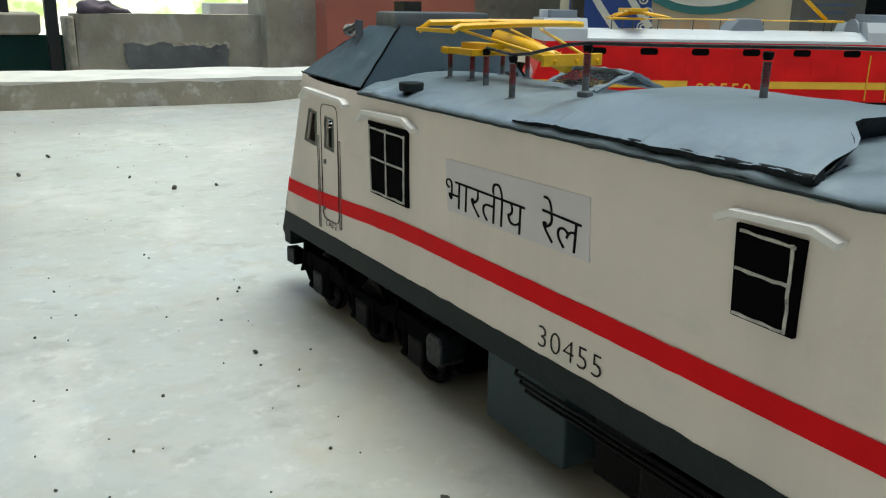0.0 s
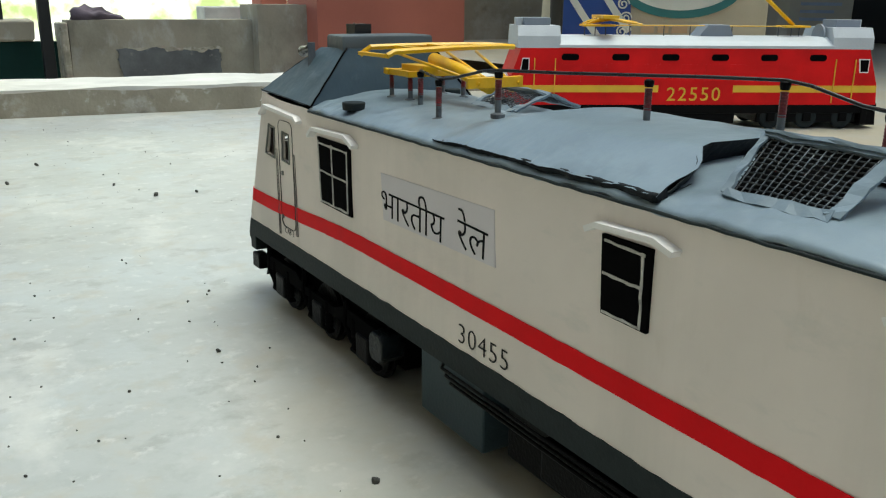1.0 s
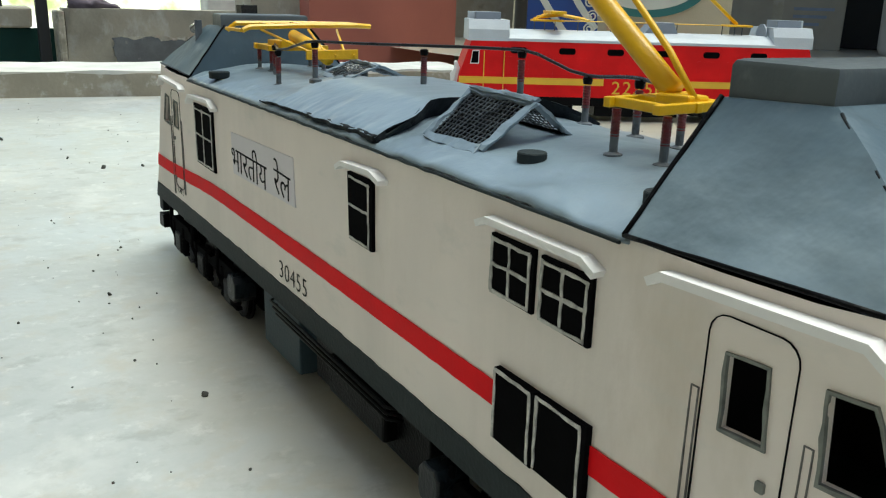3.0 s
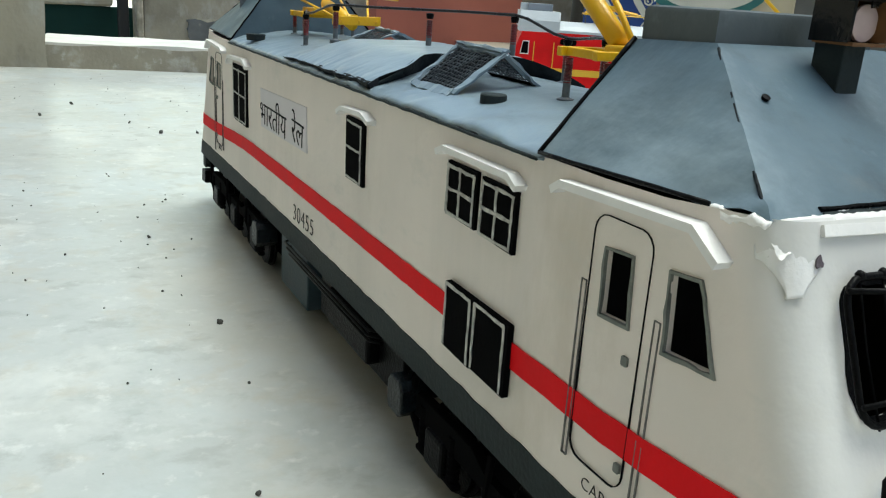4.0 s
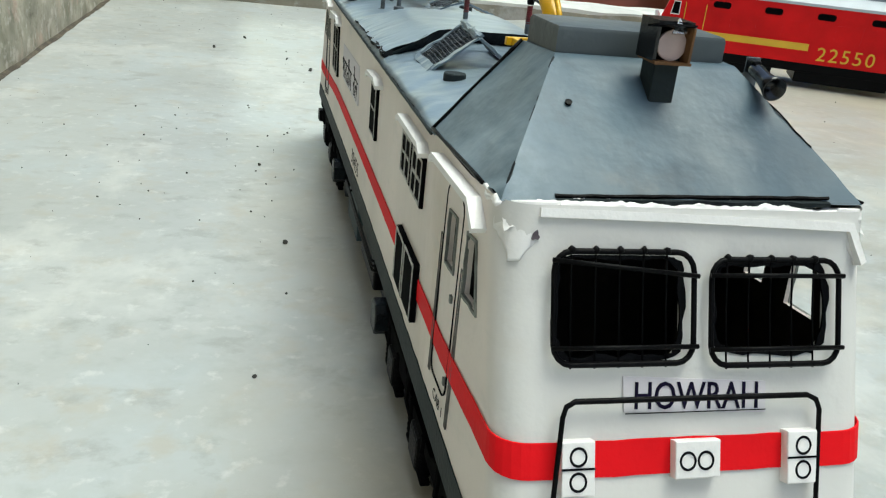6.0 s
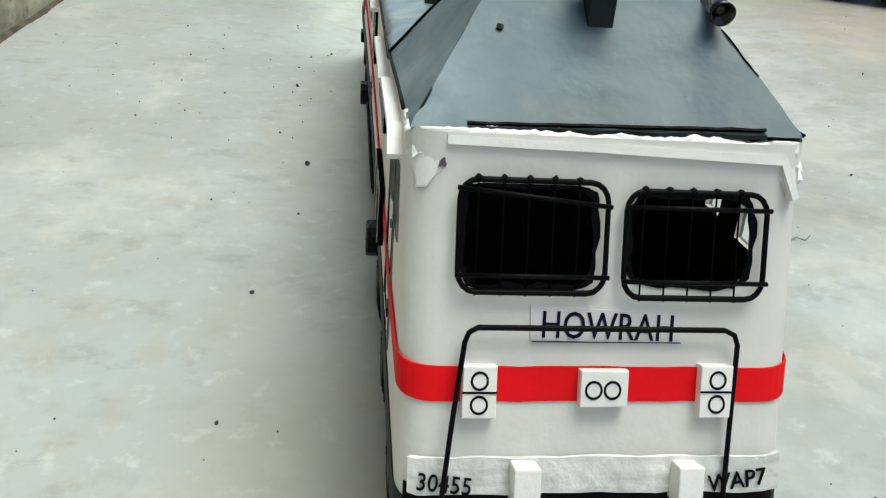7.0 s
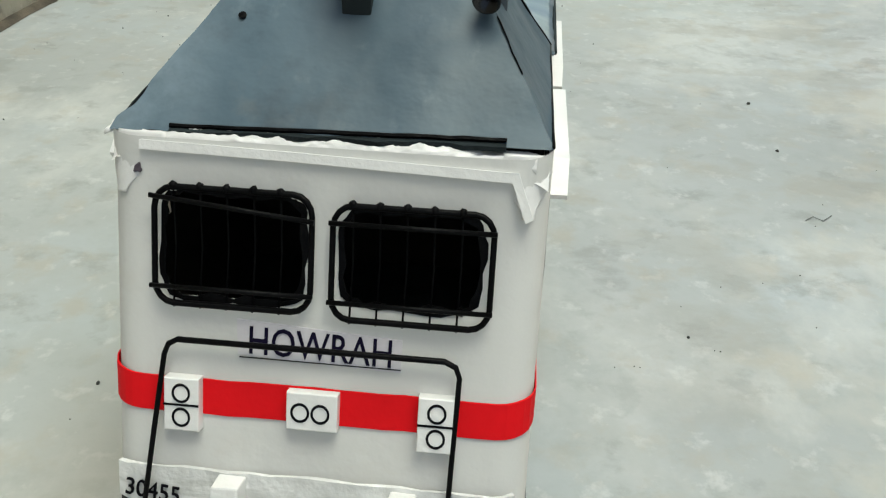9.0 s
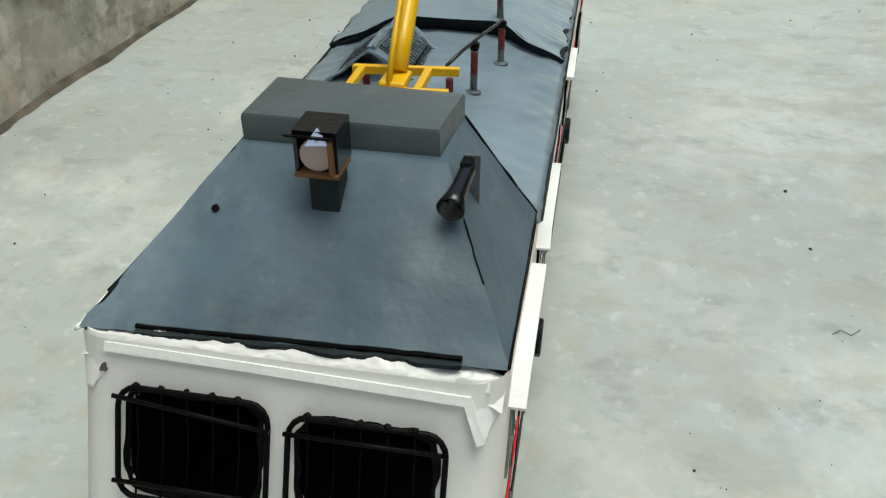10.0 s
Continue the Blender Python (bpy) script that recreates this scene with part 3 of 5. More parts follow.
def band(z0, z1, off, y_max=9.0, thick=0.0004, wave=0.0):
    """A band round the body between heights that may change along it."""
    bm = bmesh.new()
    rows = []
    base = ring(0.1, 0)
    fine = []
    for a, b in zip(base, base[1:] + base[:1]):
        k = 110 if math.dist(a, b) > 0.3 else (16 if math.dist(a, b) > 0.05 else 1)
        fine += [(a[0] + (b[0] - a[0]) * j / k, a[1] + (b[1] - a[1]) * j / k) for j in range(k)]
    if y_max < 9:
        start = next(i for i, p in enumerate(fine) if p[1] > y_max)
        fine = [p for p in fine[start:] + fine[:start] if p[1] <= y_max]
    for x, y in fine:
        near = y if y < YC else 2 * YC - y
        h = [f(y) + wave * noise.noise(Vector((x * 90, y * 90, 1.0))) for f in (z0, z1)]
        row = []
        for z in h:
            lean = F1 * (z - 0.1) * (1 - smooth((near + 0.007) / 0.03))
            for o in (off, off + thick):
                cx, cy = W / 2, YC
                dx = (x - cx) / (W / 2)
                dy = (y - cy) / (YC + 0.011)
                ox = o * (1 if dx > 0.8 else -1 if dx < -0.8 else 0)
                oy = o * (1 if dy > 0.97 else -1 if dy < -0.97 else 0)
                row.append(bm.verts.new((x + ox, y + oy + (lean if y < YC else -lean), z)))
        rows.append(row)
    pairs = list(zip(rows, rows[1:])) + ([(rows[-1], rows[0])] if y_max >= 9 else [])
    for a, b in pairs:
        for i, j in ((0, 2), (2, 3), (3, 1), (1, 0)):
            bm.faces.new((a[i], a[j], b[j], b[i]))
    if y_max < 9:
        for r in (rows[0], rows[-1]):
            bm.faces.new((r[0], r[2], r[3], r[1]))
    return bm


def stripe_low(y):
    return 0.0965 + 0.0015 * (1 - smooth((y - 0.10) / 0.10)) - 0.0070 * smooth((y - 0.56) / 0.20) + 0.0062 * (1 - smooth((y + 0.008) / 0.10))


part("red_stripe", bowed(band(stripe_low, lambda y: stripe_low(y) + 0.0110, 0.0003, wave=0.0005)), RED, loco, "red painted stripe")
bm = bowed(hull([0.056, 0.0710], -0.0006, sides=140))
for v in bm.verts:
    if v.co.z > 0.06:
        v.co.z += 0.0008 * noise.noise(Vector((v.co.x * 30, v.co.y * 75, 6))) + 0.0004 * noise.noise(Vector((v.co.x * 90, v.co.y * 260, 3)))
part("skirt", bm, SKIRT, loco, "dark grey lower skirt")
for turn in (Matrix(), HALF):
    part("bumper_band", wobble(band(lambda y: 0.0755, lambda y: 0.0872, 0.0014, -0.0041, 0.0010, 0.0008), 0.0007, 240), BAND, loco, "wrinkled white band across the nose", m=turn)
    part("nose_skirt", band(lambda y: 0.0660, lambda y: 0.0768, 0.0007, -0.0016, 0.0004, 0.0006), BLACK, loco, "black painted foot of the nose", m=turn)
    part("front_beam", box(0.003, W - 0.003, -0.0225, -0.009, 0.040, 0.0565, 0.001), SKIRT, loco, m=turn)
    for x in (0.0145, 0.1225):
        part("buffer", lathe([(0, 0.005), (0.010, 0.005), (0.0101, 0.010), (0.0135, 0.010), (0.0145, 0.008)], (x, -0.0205, 0.0490), (0, -1, 0), 20), BLACK, loco, smooth=False, m=turn)
    part("rail_guard", prism([(0.018, 0.040), (0.119, 0.040), (0.125, 0.014), (0.012, 0.014)], -0.001, 0.001), BLACK, loco, m=turn @ Matrix.Translation((0, -0.014, 0)) @ pose(0, 0, 0, 90))


# windows that are boards glued on the side
def board(y0, y1, z0, z1, bars, thick=0.0016, seed=0, name="window", lean=0.0):
    lo, hi = -y0, -y1
    ob = part(name, wobble(prism([(lo + lean, z0), (hi, z0 - 0.0005), (hi, z1), (lo, z1)], -0.0006, thick), 0.0003, 300, seed), MATT_BLACK, loco, "black window board with hand-painted white bars", m=SIDE)
    for i, (a, b) in enumerate(bars):
        p = [(lo + lean * (1 - c[1]) * (1 - c[0]) + (hi - lo) * c[0], z0 + (z1 - z0) * c[1]) for c in (a, b)]
        line = [Vector(p[0]).lerp(Vector(p[1]), t) for t in span(0, 1, 7)]
        shaky = [(c.x + 0.00035 * noise.noise(Vector((c.y * 160, seed + i, 1))), c.y + 0.00035 * noise.noise(Vector((c.x * 160, seed + i, 5)))) for c in line]
        part("bar", strip(shaky, 0.0013 + 0.0003 * noise.noise(Vector((seed, i, 3.5))), thick - 0.0002, thick + 0.0004, 0.40, seed + i), BAR_WHITE, ob, m=SIDE)
    return ob


FRAME = [((0.03, 0.03), (0.03, 0.95)), ((0.91, 0.02), (0.91, 0.92)), ((0.03, 0.03), (0.93, 0.03)), ((0.05, 0.91), (0.91, 0.90))]
CROSS = [((0.45, 0.04), (0.45, 0.94)), ((0.04, 0.5), (0.9, 0.48))]
left_side = [
    board(0.6275, 0.5745, 0.1185, 0.1655, FRAME + CROSS, 0.0012, 1, lean=0.003),
    board(0.3315, 0.3030, 0.1315, 0.1660, [((0.86, 0.0), (0.84, 0.93)), ((0.02, 0.52), (0.85, 0.50)), ((0.02, 0.03), (0.86, 0.02)), ((0.06, 0.93), (0.88, 0.91))], seed=9, lean=0.002),
    board(0.2015, 0.1750, 0.1440, 0.1672, FRAME + CROSS, seed=17),
    board(0.1710, 0.1440, 0.1430, 0.1668, FRAME + CROSS, seed=27),
    board(0.1945, 0.1690, 0.0855, 0.1155, [((0.0, 0.97), (0.90, 0.95)), ((0.91, 0.0), (0.89, 0.95)), ((0.02, 0.02), (0.02, 0.95))], 0.0022, 37, "hatch"),
    board(0.1680, 0.1405, 0.0858, 0.1155, [((0.0, 0.97), (0.90, 0.95)), ((0.91, 0.0), (0.89, 0.95)), ((0.02, 0.02), (0.02, 0.95))], 0.0022, 47, "hatch"),
]


def awning(pts, seed):
    return part("awning", wobble(strip([(-y, z) for y, z in pts], 0.0027, -0.0005, 0.0054), 0.0003, 250, seed), TRIM, loco, "white card rain strip", m=SIDE)


DOOR_AWNING = [(0.1180, 0.1742), (0.1130, 0.1770), (0.0510, 0.1795), (0.0400, 0.1725)]
left_side += [
    awning([(0.6365, 0.1645), (0.6290, 0.1705), (0.5760, 0.1720), (0.5640, 0.1670)], 1),
    awning([(0.3390, 0.1668), (0.3330, 0.1697), (0.3000, 0.1710), (0.2900, 0.1678)], 2),
    awning([(0.2080, 0.1695), (0.2015, 0.1722), (0.1470, 0.1722), (0.1405, 0.1690)], 3),
    awning(DOOR_AWNING, 4),
    awning([(2 * YC - y + 0.0005, z - 0.0030) for y, z in DOOR_AWNING], 5),
]
SHIFTED = {left_side[1]: -0.108, left_side[7]: -0.108, left_side[10]: -0.002}


def line_loop(pts, width, label, name, material=INK, depth=0.0004):
    return part(name, strip(pts + pts[:2], width, -0.0003, depth, 0.2, 3), material, loco, label, m=SIDE)


def rim(pts, width, name, label):
    """A raised grey rim round an opening."""
    c = Vector((sum(p[0] for p in pts) / len(pts), sum(p[1] for p in pts) / len(pts)))
    grown = [tuple(c + (Vector(p) - c) * 1.04) for p in pts]
    mid = []
    for a, b in zip(grown, grown[1:] + grown[:1]):
        mid += [a, tuple((Vector(a) + Vector(b)) / 2)]
    ob = part(name, wobble(strip(mid + mid[:2], width, -0.0005, 0.0008, 0.4, 5), 0.0004, 220, 6), GREY_EDGE, loco, label, m=SIDE)
    return ob


for far in (False, True):
    way = mirrored if far else (lambda p: p)
    left_side += [
        line_loop(way(rounded(-0.0975, -0.0690, 0.0865, 0.1720, 0.006, 4)), 0.00034, "inked outline of the cab door", "door_outline"),
        rim(way(DOOR_WINDOW), 0.0010, "door_window_rim", "grey rim round the door window"),
        rim(way(CAB_WINDOW), 0.0010, "cab_window_rim", "grey rim round the cab window"),
    ]
    for y, z0, z1 in ((0.1000, 0.0840, 0.1482), (0.0632, 0.0780, 0.1475)):
        left_side.append(line_loop(way([(-y - 0.0013, z0), (-y + 0.0013, z0), (-y + 0.0013, z1), (-y - 0.0013, z1)]), 0.00036, "drawn handrail", "handrail", RAIL_INK))
    for y, z in ((0.0748, 0.1300), (0.0715, 0.0945)):
        left_side.append(part("latch", prism(way(rounded(-y - 0.0014, -y + 0.0014, z - 0.0016, z + 0.0016, 0.0005, 2)), -0.0002, 0.0008), GREY_EDGE, loco, m=SIDE))
    bm = lettering("CAB 2" if far else "CAB 1", 0.0068, 0.0001, -0.00012, 1.05)
    left_side.append(written("cab_lettering", "letter", bm, INK, loco, "small inked words " + ("CAB 2" if far else "CAB 1"), m=SIDE @ Matrix.Translation((-0.0885 if not far else -0.7010, 0.0775, 0.0002))))

sign = part("sign", prism([(-0.5290, 0.1270), (-0.4090, 0.1290), (-0.4110, 0.1585), (-0.5320, 0.1560)], -0.0004, 0.0005), PAPER, loco, "white paper sign with black Hindi lettering", m=SIDE)
part("word", lettering("भारतीय", 0.0250, 0.0002, -0.00030, 1.0), INK, sign, m=SIDE @ Matrix.Translation((-0.5328, 0.1300, 0.0006)) @ pose(0, 0, 0, 0, 0, -0.9) @ Matrix.Diagonal((1.08, 1, 1, 1)))
part("word", lettering("रेल", 0.0265, 0.0002, -0.00030, 1.0), INK, sign, m=SIDE @ Matrix.Translation((-0.4448, 0.1315, 0.0006)) @ pose(0, 0, 0, 0, 0, -2.5) @ Matrix.Diagonal((1.0, 0.92, 1, 1)))
left_side.append(sign)
left_side.append(written("number", "digit", lettering("30455", 0.0150, 0.0001, -0.00028, 1.08), PENCIL, loco, "inked number 30455", m=Matrix.Translation((0.0017, 0, 0)) @ SIDE @ Matrix.Translation((-0.4460, 0.0752, 0.0002)) @ Matrix.Diagonal((1.24, 1.12, 1, 1))))
for ob in left_side:
    wide = 1.05 if ob.name.startswith("awning") else 1.0  # the strips on this side stand out further
    again(ob, Matrix.Translation((0, SHIFTED.get(ob, 0.0), 0)) @ HALF @ Matrix.Diagonal((wide, 1, 1, 1)))


# the nose
def nose_kit():
    kit = []
    add = kit.append
    for pts, (u0, u1, v0, v1), slack in zip(SCREENS, GRILLES, (0.0045, 0.0)):
        grille = part("window_grille", tube([(*p, 0.0032) for p in rounded(u0, u1, v0, v1, 0.006, 4)], 0.00095, 8, True), BLACK, loco, "black wire grille over the windscreen", smooth=True, m=NOSE)
        for v, tilt in ((v1 - 0.0048, slack), (v0 + 0.0050, 0.0)):
            part("crossbar", tube([(u0 - 0.001, v + tilt / 2, 0.0048), (u1 + 0.001, v - tilt / 2, 0.0048)], 0.00075), BLACK, grille, smooth=True, m=NOSE)
        for i in range(5):
            u = u0 + (u1 - u0) * (0.12 + 0.17 * i)
            part("upright", tube([(u, v0 - 0.0012, 0.0030), (u + 0.0004, (v0 + v1) / 2, 0.0018), (u, v1 + 0.0014, 0.0030)], 0.00034), MATT_BLACK, grille, smooth=True, m=NOSE)
            part("solder_blob", wobble(lathe([(-0.0012, 0.0004), (-0.0006, 0.0013), (0.0006, 0.0013), (0.0012, 0.0004)], (u, v1 + 0.0004, 0.0032), (0, 1, 0), 8), 0.0004, 700, i), BLACK, grille, smooth=True, m=NOSE)
        add(grille)
        # ragged black paint round the opening
        edge = strip([p for p in pts] + pts[:2], 0.0020, -0.0006, 0.0004, 0.8, 4)
        add(part("screen_edge", edge, BLACK, loco, m=NOSE))
    rail = [(0.0128, 0.0640, 0.0075), (0.0172, 0.1000, 0.0052), (0.0207, 0.1250, 0.0042), (0.0220, 0.1280, 0.0040), (0.0250, 0.1295, 0.004), (0.1100, 0.1295, 0.004), (0.1135, 0.1280, 0.004), (0.1148, 0.1250, 0.0040), (0.1140, 0.1000, 0.0040), (0.1130, 0.0640, 0.004)]
    add(part("hand_rail", tube(rail, 0.0009, 8), BLACK, loco, "bent black wire hand rail", smooth=True, m=NOSE))
    for name, u0, u1, v0, v1, spots in (("marker_light", 0.0205, 0.0320, 0.1020, 0.1180, ((0.0262, 0.1135), (0.0262, 0.1062))), ("headlight_block", 0.0605, 0.0770, 0.1055, 0.1168, ((0.0650, 0.1108), (0.0715, 0.1108))), ("marker_light", 0.1025, 0.1140, 0.1022, 0.1185, ((0.1085, 0.1140), (0.1085, 0.1065)))):
        blk = part(name, prism([(u0, v0), (u1, v0), (u1, v1), (u0, v1)], -0.001, 0.0045, 0.0004), TRIM, loco, "small white block with drawn lamp circles", m=NOSE)
        for cu, cv in spots:
            part("lamp_circle", tube([(cu + 0.0027 * math.cos(a * math.pi / 9), cv + 0.0026 * math.sin(a * math.pi / 9), 0.0045) for a in range(18)], 0.00042, 6, True), INK, blk, m=NOSE)
        if name == "marker_light":
            part("dividing_line", box(u0, u1, (v0 + v1) / 2 - 0.0003, (v0 + v1) / 2 + 0.0003, 0.0044, 0.0048), INK, blk, m=NOSE)
        add(blk)
    label = part("destination_label", prism([(0.0435, 0.1255), (0.0960, 0.1240), (0.0960, 0.1335), (0.0430, 0.1360)], -0.0004, 0.0007), PAPER, loco, "white paper strip reading HOWRAH", m=NOSE)
    for own in glyphs(lettering("HOWRAH", 0.0112, 0.0003, 0.00004, 1.03)):
        part("letter", own, BLUE_INK, label, m=NOSE @ Matrix.Translation((0.0465, 0.1262, 0.0008)) @ pose(0, 0, 0, 0, 0, -1) @ Matrix.Diagonal((0.90, 1.05, 1, 1)))
    part("underline", box(0.0440, 0.0960, 0.1247, 0.1250, 0.0006, 0.0009), PENCIL, label, m=NOSE)
    add(label)
    for text, u, v, turn, size in (("30455", 0.0060, 0.0800, -6, 0.0077), ("WAP7", 0.1085, 0.0780, 7, 0.0078)):
        add(written("nose_lettering", "letter", lettering(text, size, 0.0003), INK, loco, "inked letters " + text, m=NOSE @ Matrix.Translation((u, v, 0.0030)) @ pose(0, 0, 0, 0, 0, turn)))
    for u in (0.0375, 0.0940):
        add(part("step_block", wobble(box(u + 0.0005, u + 0.0095, 0.0760, 0.0884, 0.0, 0.0105, 0.0006), 0.0006, 240, u * 90), TRIM, loco, "white card step block", m=NOSE))
    add(part("drip_ledge", wobble(strip([(0.0128, 0.1839), (0.0600, 0.1832), (0.1275, 0.1815), (0.1325, 0.1700)], 0.0026, -0.0006, 0.0034), 0.0003, 200, 3), TRIM, loco, "white card ledge above the windscreens", m=NOSE))
    bm = grid(span(0.0125, 0.1335, 170), span(0, 1, 10), lambda u, t: 0)
    for v in bm.verts:
        u, t = v.co.x, v.co.y
        ragged = 0.0011 * noise.noise(Vector((u * 90, 2, 1))) + 0.0005 * noise.noise(Vector((u * 420, 6, 1)))
        v.co.y = 0.1836 + (0.0042 + ragged) * t - 0.0010 * (u - 0.0125) / 0.121
        v.co.z = 0.0009 * math.sin(math.pi * min(1, t * 0.9)) * (1 + 0.5 * noise.noise(Vector((u * 130, t * 2, 4)))) + 0.0003 * noise.noise(Vector((u * 500, t * 5, 7)))
    add(part("filler", bm, TAPE, loco, "rough white filler under the cab roof", smooth=True, m=NOSE))
    for cu, lean, seed in ((0.0122, 0.20, 2), (0.1300, -0.06, 5)):
        tongue = bmesh.new()
        rows = []
        for v in span(0.1700, 0.1876, 22):
            t = (v - 0.1700) / 0.0176
            half = 0.0018 + (0.0078 if seed == 2 else 0.0058) * smooth(t * 1.5) - 0.0016 * smooth((t - 0.85) / 0.15)
            mid = cu - lean * 0.036 * (1 - t) + 0.0006 * noise.noise(Vector((v * 200, seed, 1)))
            row = []
            for s in span(-1, 1, 10):
                u = mid + half * s * (1 + 0.10 * noise.noise(Vector((v * 400, s, seed))))
                w = 0.0005 + 0.0005 * (1 - s * s) * smooth(t * 3) + 0.0002 * noise.noise(Vector((u * 190, v * 150, seed))) + 0.0001 * noise.noise(Vector((u * 700, v * 600, seed)))
                away = min(0.0118, max(0.0, 0.012 - min(u, W - u)))
                row.append(tongue.verts.new((max(0.0002, u), v, w + 0.0003 - 0.84 * (0.012 - math.sqrt(0.000144 - away * away)))))
            rows.append(row)
        for p, q in zip(rows, rows[1:]):
            for k in range(10):
                tongue.faces.new((p[k], p[k + 1], q[k + 1], q[k]))
        if seed == 2:
            add(part("stain_spot", prism([(0.0030 * math.cos(a) * (0.6 + 0.3 * math.sin(3 * a)), 0.0018 * math.sin(a)) for a in span(0, 5.9, 12)], 0, 0.0004), CLOTH, loco, "small dark stain on the paper", m=NOSE @ Matrix.Translation((0.0118, 0.1772, 0.0014)) @ pose(0, 0, 0, 0, 0, 55) @ Matrix.Diagonal((0.75, 0.7, 1, 1))))
        patch = part("corner_patch", tongue, TAPE, loco, "crumpled white paper patch", m=NOSE, smooth=True)
        patch.modifiers.new("thick", "SOLIDIFY").thickness = 0.0004
        add(patch)

    def top_filler(x, s):
        y = 0.0265 + (0.0070 + 0.003 * x / W) * s
        return y, 0.1825 + 0.0050 * smooth(s * 1.15) + 0.0006 * noise.noise(Vector((x * 260, s * 4, 8))) + 0.0006 * noise.noise(Vector((x * 900, s * 9, 2)))
    bm = grid(span(0.002, W - 0.001, 150), span(0, 1, 10), lambda x, s: 0)
    for v in bm.verts:
        v.co.y, v.co.z = top_filler(v.co.x, v.co.y)
        v.co.z -= 60 * max(0.0, 0.008 - min(v.co.x, W - v.co.x)) ** 2 + 0.0024 * smooth((0.0225 - min(v.co.x, W - 0.0045 - v.co.x)) / 0.006)
    add(part("roof_filler", bm, TAPE, loco, "rough white filler along the cab roof edge", smooth=True))
    lip = [(0.020 + 0.104 * t, 0.0330 + 0.0024 * t, 0.1880 + 0.0010 * t) for t in span(0, 1, 24)]
    seam = wobble(tube(lip, 0.0008, 6), 0.0003, 260)
    add(part("roof_seam", seam, BLACK, loco, "dark seam line"))
    smear = wobble(strip([(p[0], p[1] - 0.0014) for p in lip], 0.0024, -0.0016, 0.0, 0.8, 21), 0.0003, 300)
    for v in smear.verts:
        v.co.z += 0.1874 + 0.0008 * (v.co.x - 0.02) / 0.104
    add(part("paint_smear", smear, SKIRT, loco, "uneven dark paint below the seam"))
    return kit


# cab roofs
def quad_sheet(corners, n=10):
    a, b, c, d = [Vector(p) for p in corners]
    bm = bmesh.new()
    vs = [[bm.verts.new((a * (1 - s) + b * s) * (1 - t) + (d * (1 - s) + c * s) * t) for s in span(0, 1, n)] for t in span(0, 1, n)]
    for r, q in zip(vs, vs[1:]):
        for i in range(n):
            bm.faces.new((r[i], r[i + 1], q[i + 1], q[i]))
    return bm


def cab_roof():
    kit = []
    add = kit.append
    bl, fl, fr, br = (-0.001, 0.1325, 0.1835), (0.0010, 0.0310, 0.1862), (0.1385, 0.0345, 0.1878), (0.1380, 0.1340, 0.1840)
    tbl, tfl, tfr, tbr = (0.0340, 0.1325, 0.2235), (0.0350, 0.0940, 0.2250), (0.1095, 0.0905, 0.2250), (0.1075, 0.1310, 0.2260)
    bm = quad_sheet((bl, fl, tfl, tbl), 20)
    for q in ((fl, fr, tfr, tfl), (fr, br, tbr, tfr), (br, bl, tbl, tbr), (tbl, tfl, tfr, tbr), (bl, br, fr, fl)):
        bm = joined(bm, quad_sheet(q, 20))
    bmesh.ops.remove_doubles(bm, verts=bm.verts, dist=0.0002)
    for v in bm.verts:
        d = noise.noise(v.co * 45 + Vector((7, 1, 3)))
        if v.co.z < 0.222:
            near = smooth(1 - (v.co - Vector(fl)).length / 0.045)
            v.co += Vector((0, 0, 0.0012 * d + 0.0005 * noise.noise(v.co * 140) + 0.0022 * near * noise.noise(Vector((v.co.x * 150 + v.co.y * 60, 2, 5)))))
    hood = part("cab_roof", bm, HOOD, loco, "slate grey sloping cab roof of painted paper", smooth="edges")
    upper, lower = Vector(tfr).lerp(Vector(fr), 0.30), Vector(tfr).lerp(Vector(fr), 0.62)
    for a, b, r in ((bl, tbl, 0.0009), (bl, tuple(Vector(bl).lerp(Vector(fl), 0.80)), 0.0008), (tbr, br, 0.0008), (upper, lower, 0.0003), (fr, br, 0.0005)):
        pts = [Vector(a).lerp(Vector(b), i / 8) for i in range(9)]
        part("seam", wobble(tube([p + Vector((-0.0004, 0, 0.0003)) for p in pts], r, 6), 0.0004, 300), BLACK, hood, "dark glued seam", smooth=True)
    pts = [Vector(fl).lerp(Vector(tfl), 0.06 + 0.9 * i / 24) for i in range(25)]
    part("ridge_smear", wobble(wobble(tube([p + Vector((0.0002, 0.0004, -0.0002)) for p in pts], 0.0005, 6), 0.0005, 60), 0.0002, 300), DARK_SLATE, hood, "smeared dark ridge line", smooth=True)
    for x, y in ((0.0341, 0.0702),):
        z = 0.1870 + (y - 0.0325) * 0.645
        part("hole", lathe([(-0.001, 0.0011), (0.0004, 0.0014), (0.0005, 0.0003)], (x, y, z), (0, -0.54, 0.84), 10), BLACK, hood)
    add(hood)
    path = [Vector(fl).lerp(Vector(bl), d) + Vector((0, 0, -0.0004)) for d in (0.20, 0.15, 0.10, 0.05, 0.01)]
    glue = [path[int(t)].lerp(path[min(4, int(t) + 1)], t - int(t)) + Vector((0, -0.0006, -0.0008)) for t in span(0, 3.99, 28)]
    add(part("corner_glue", wobble(wobble(tube(glue, 0.0015, 10, r_end=0.0012), 0.0014, 170, 3), 0.0007, 500, 6), TAPE, loco, "lumpy white glue over the roof corner", smooth=True))
    ac = bmesh.new()
    outline = [(0.0356, 0.0958), (0.1060, 0.0950), (0.1090, 0.1285), (0.0358, 0.1318)]
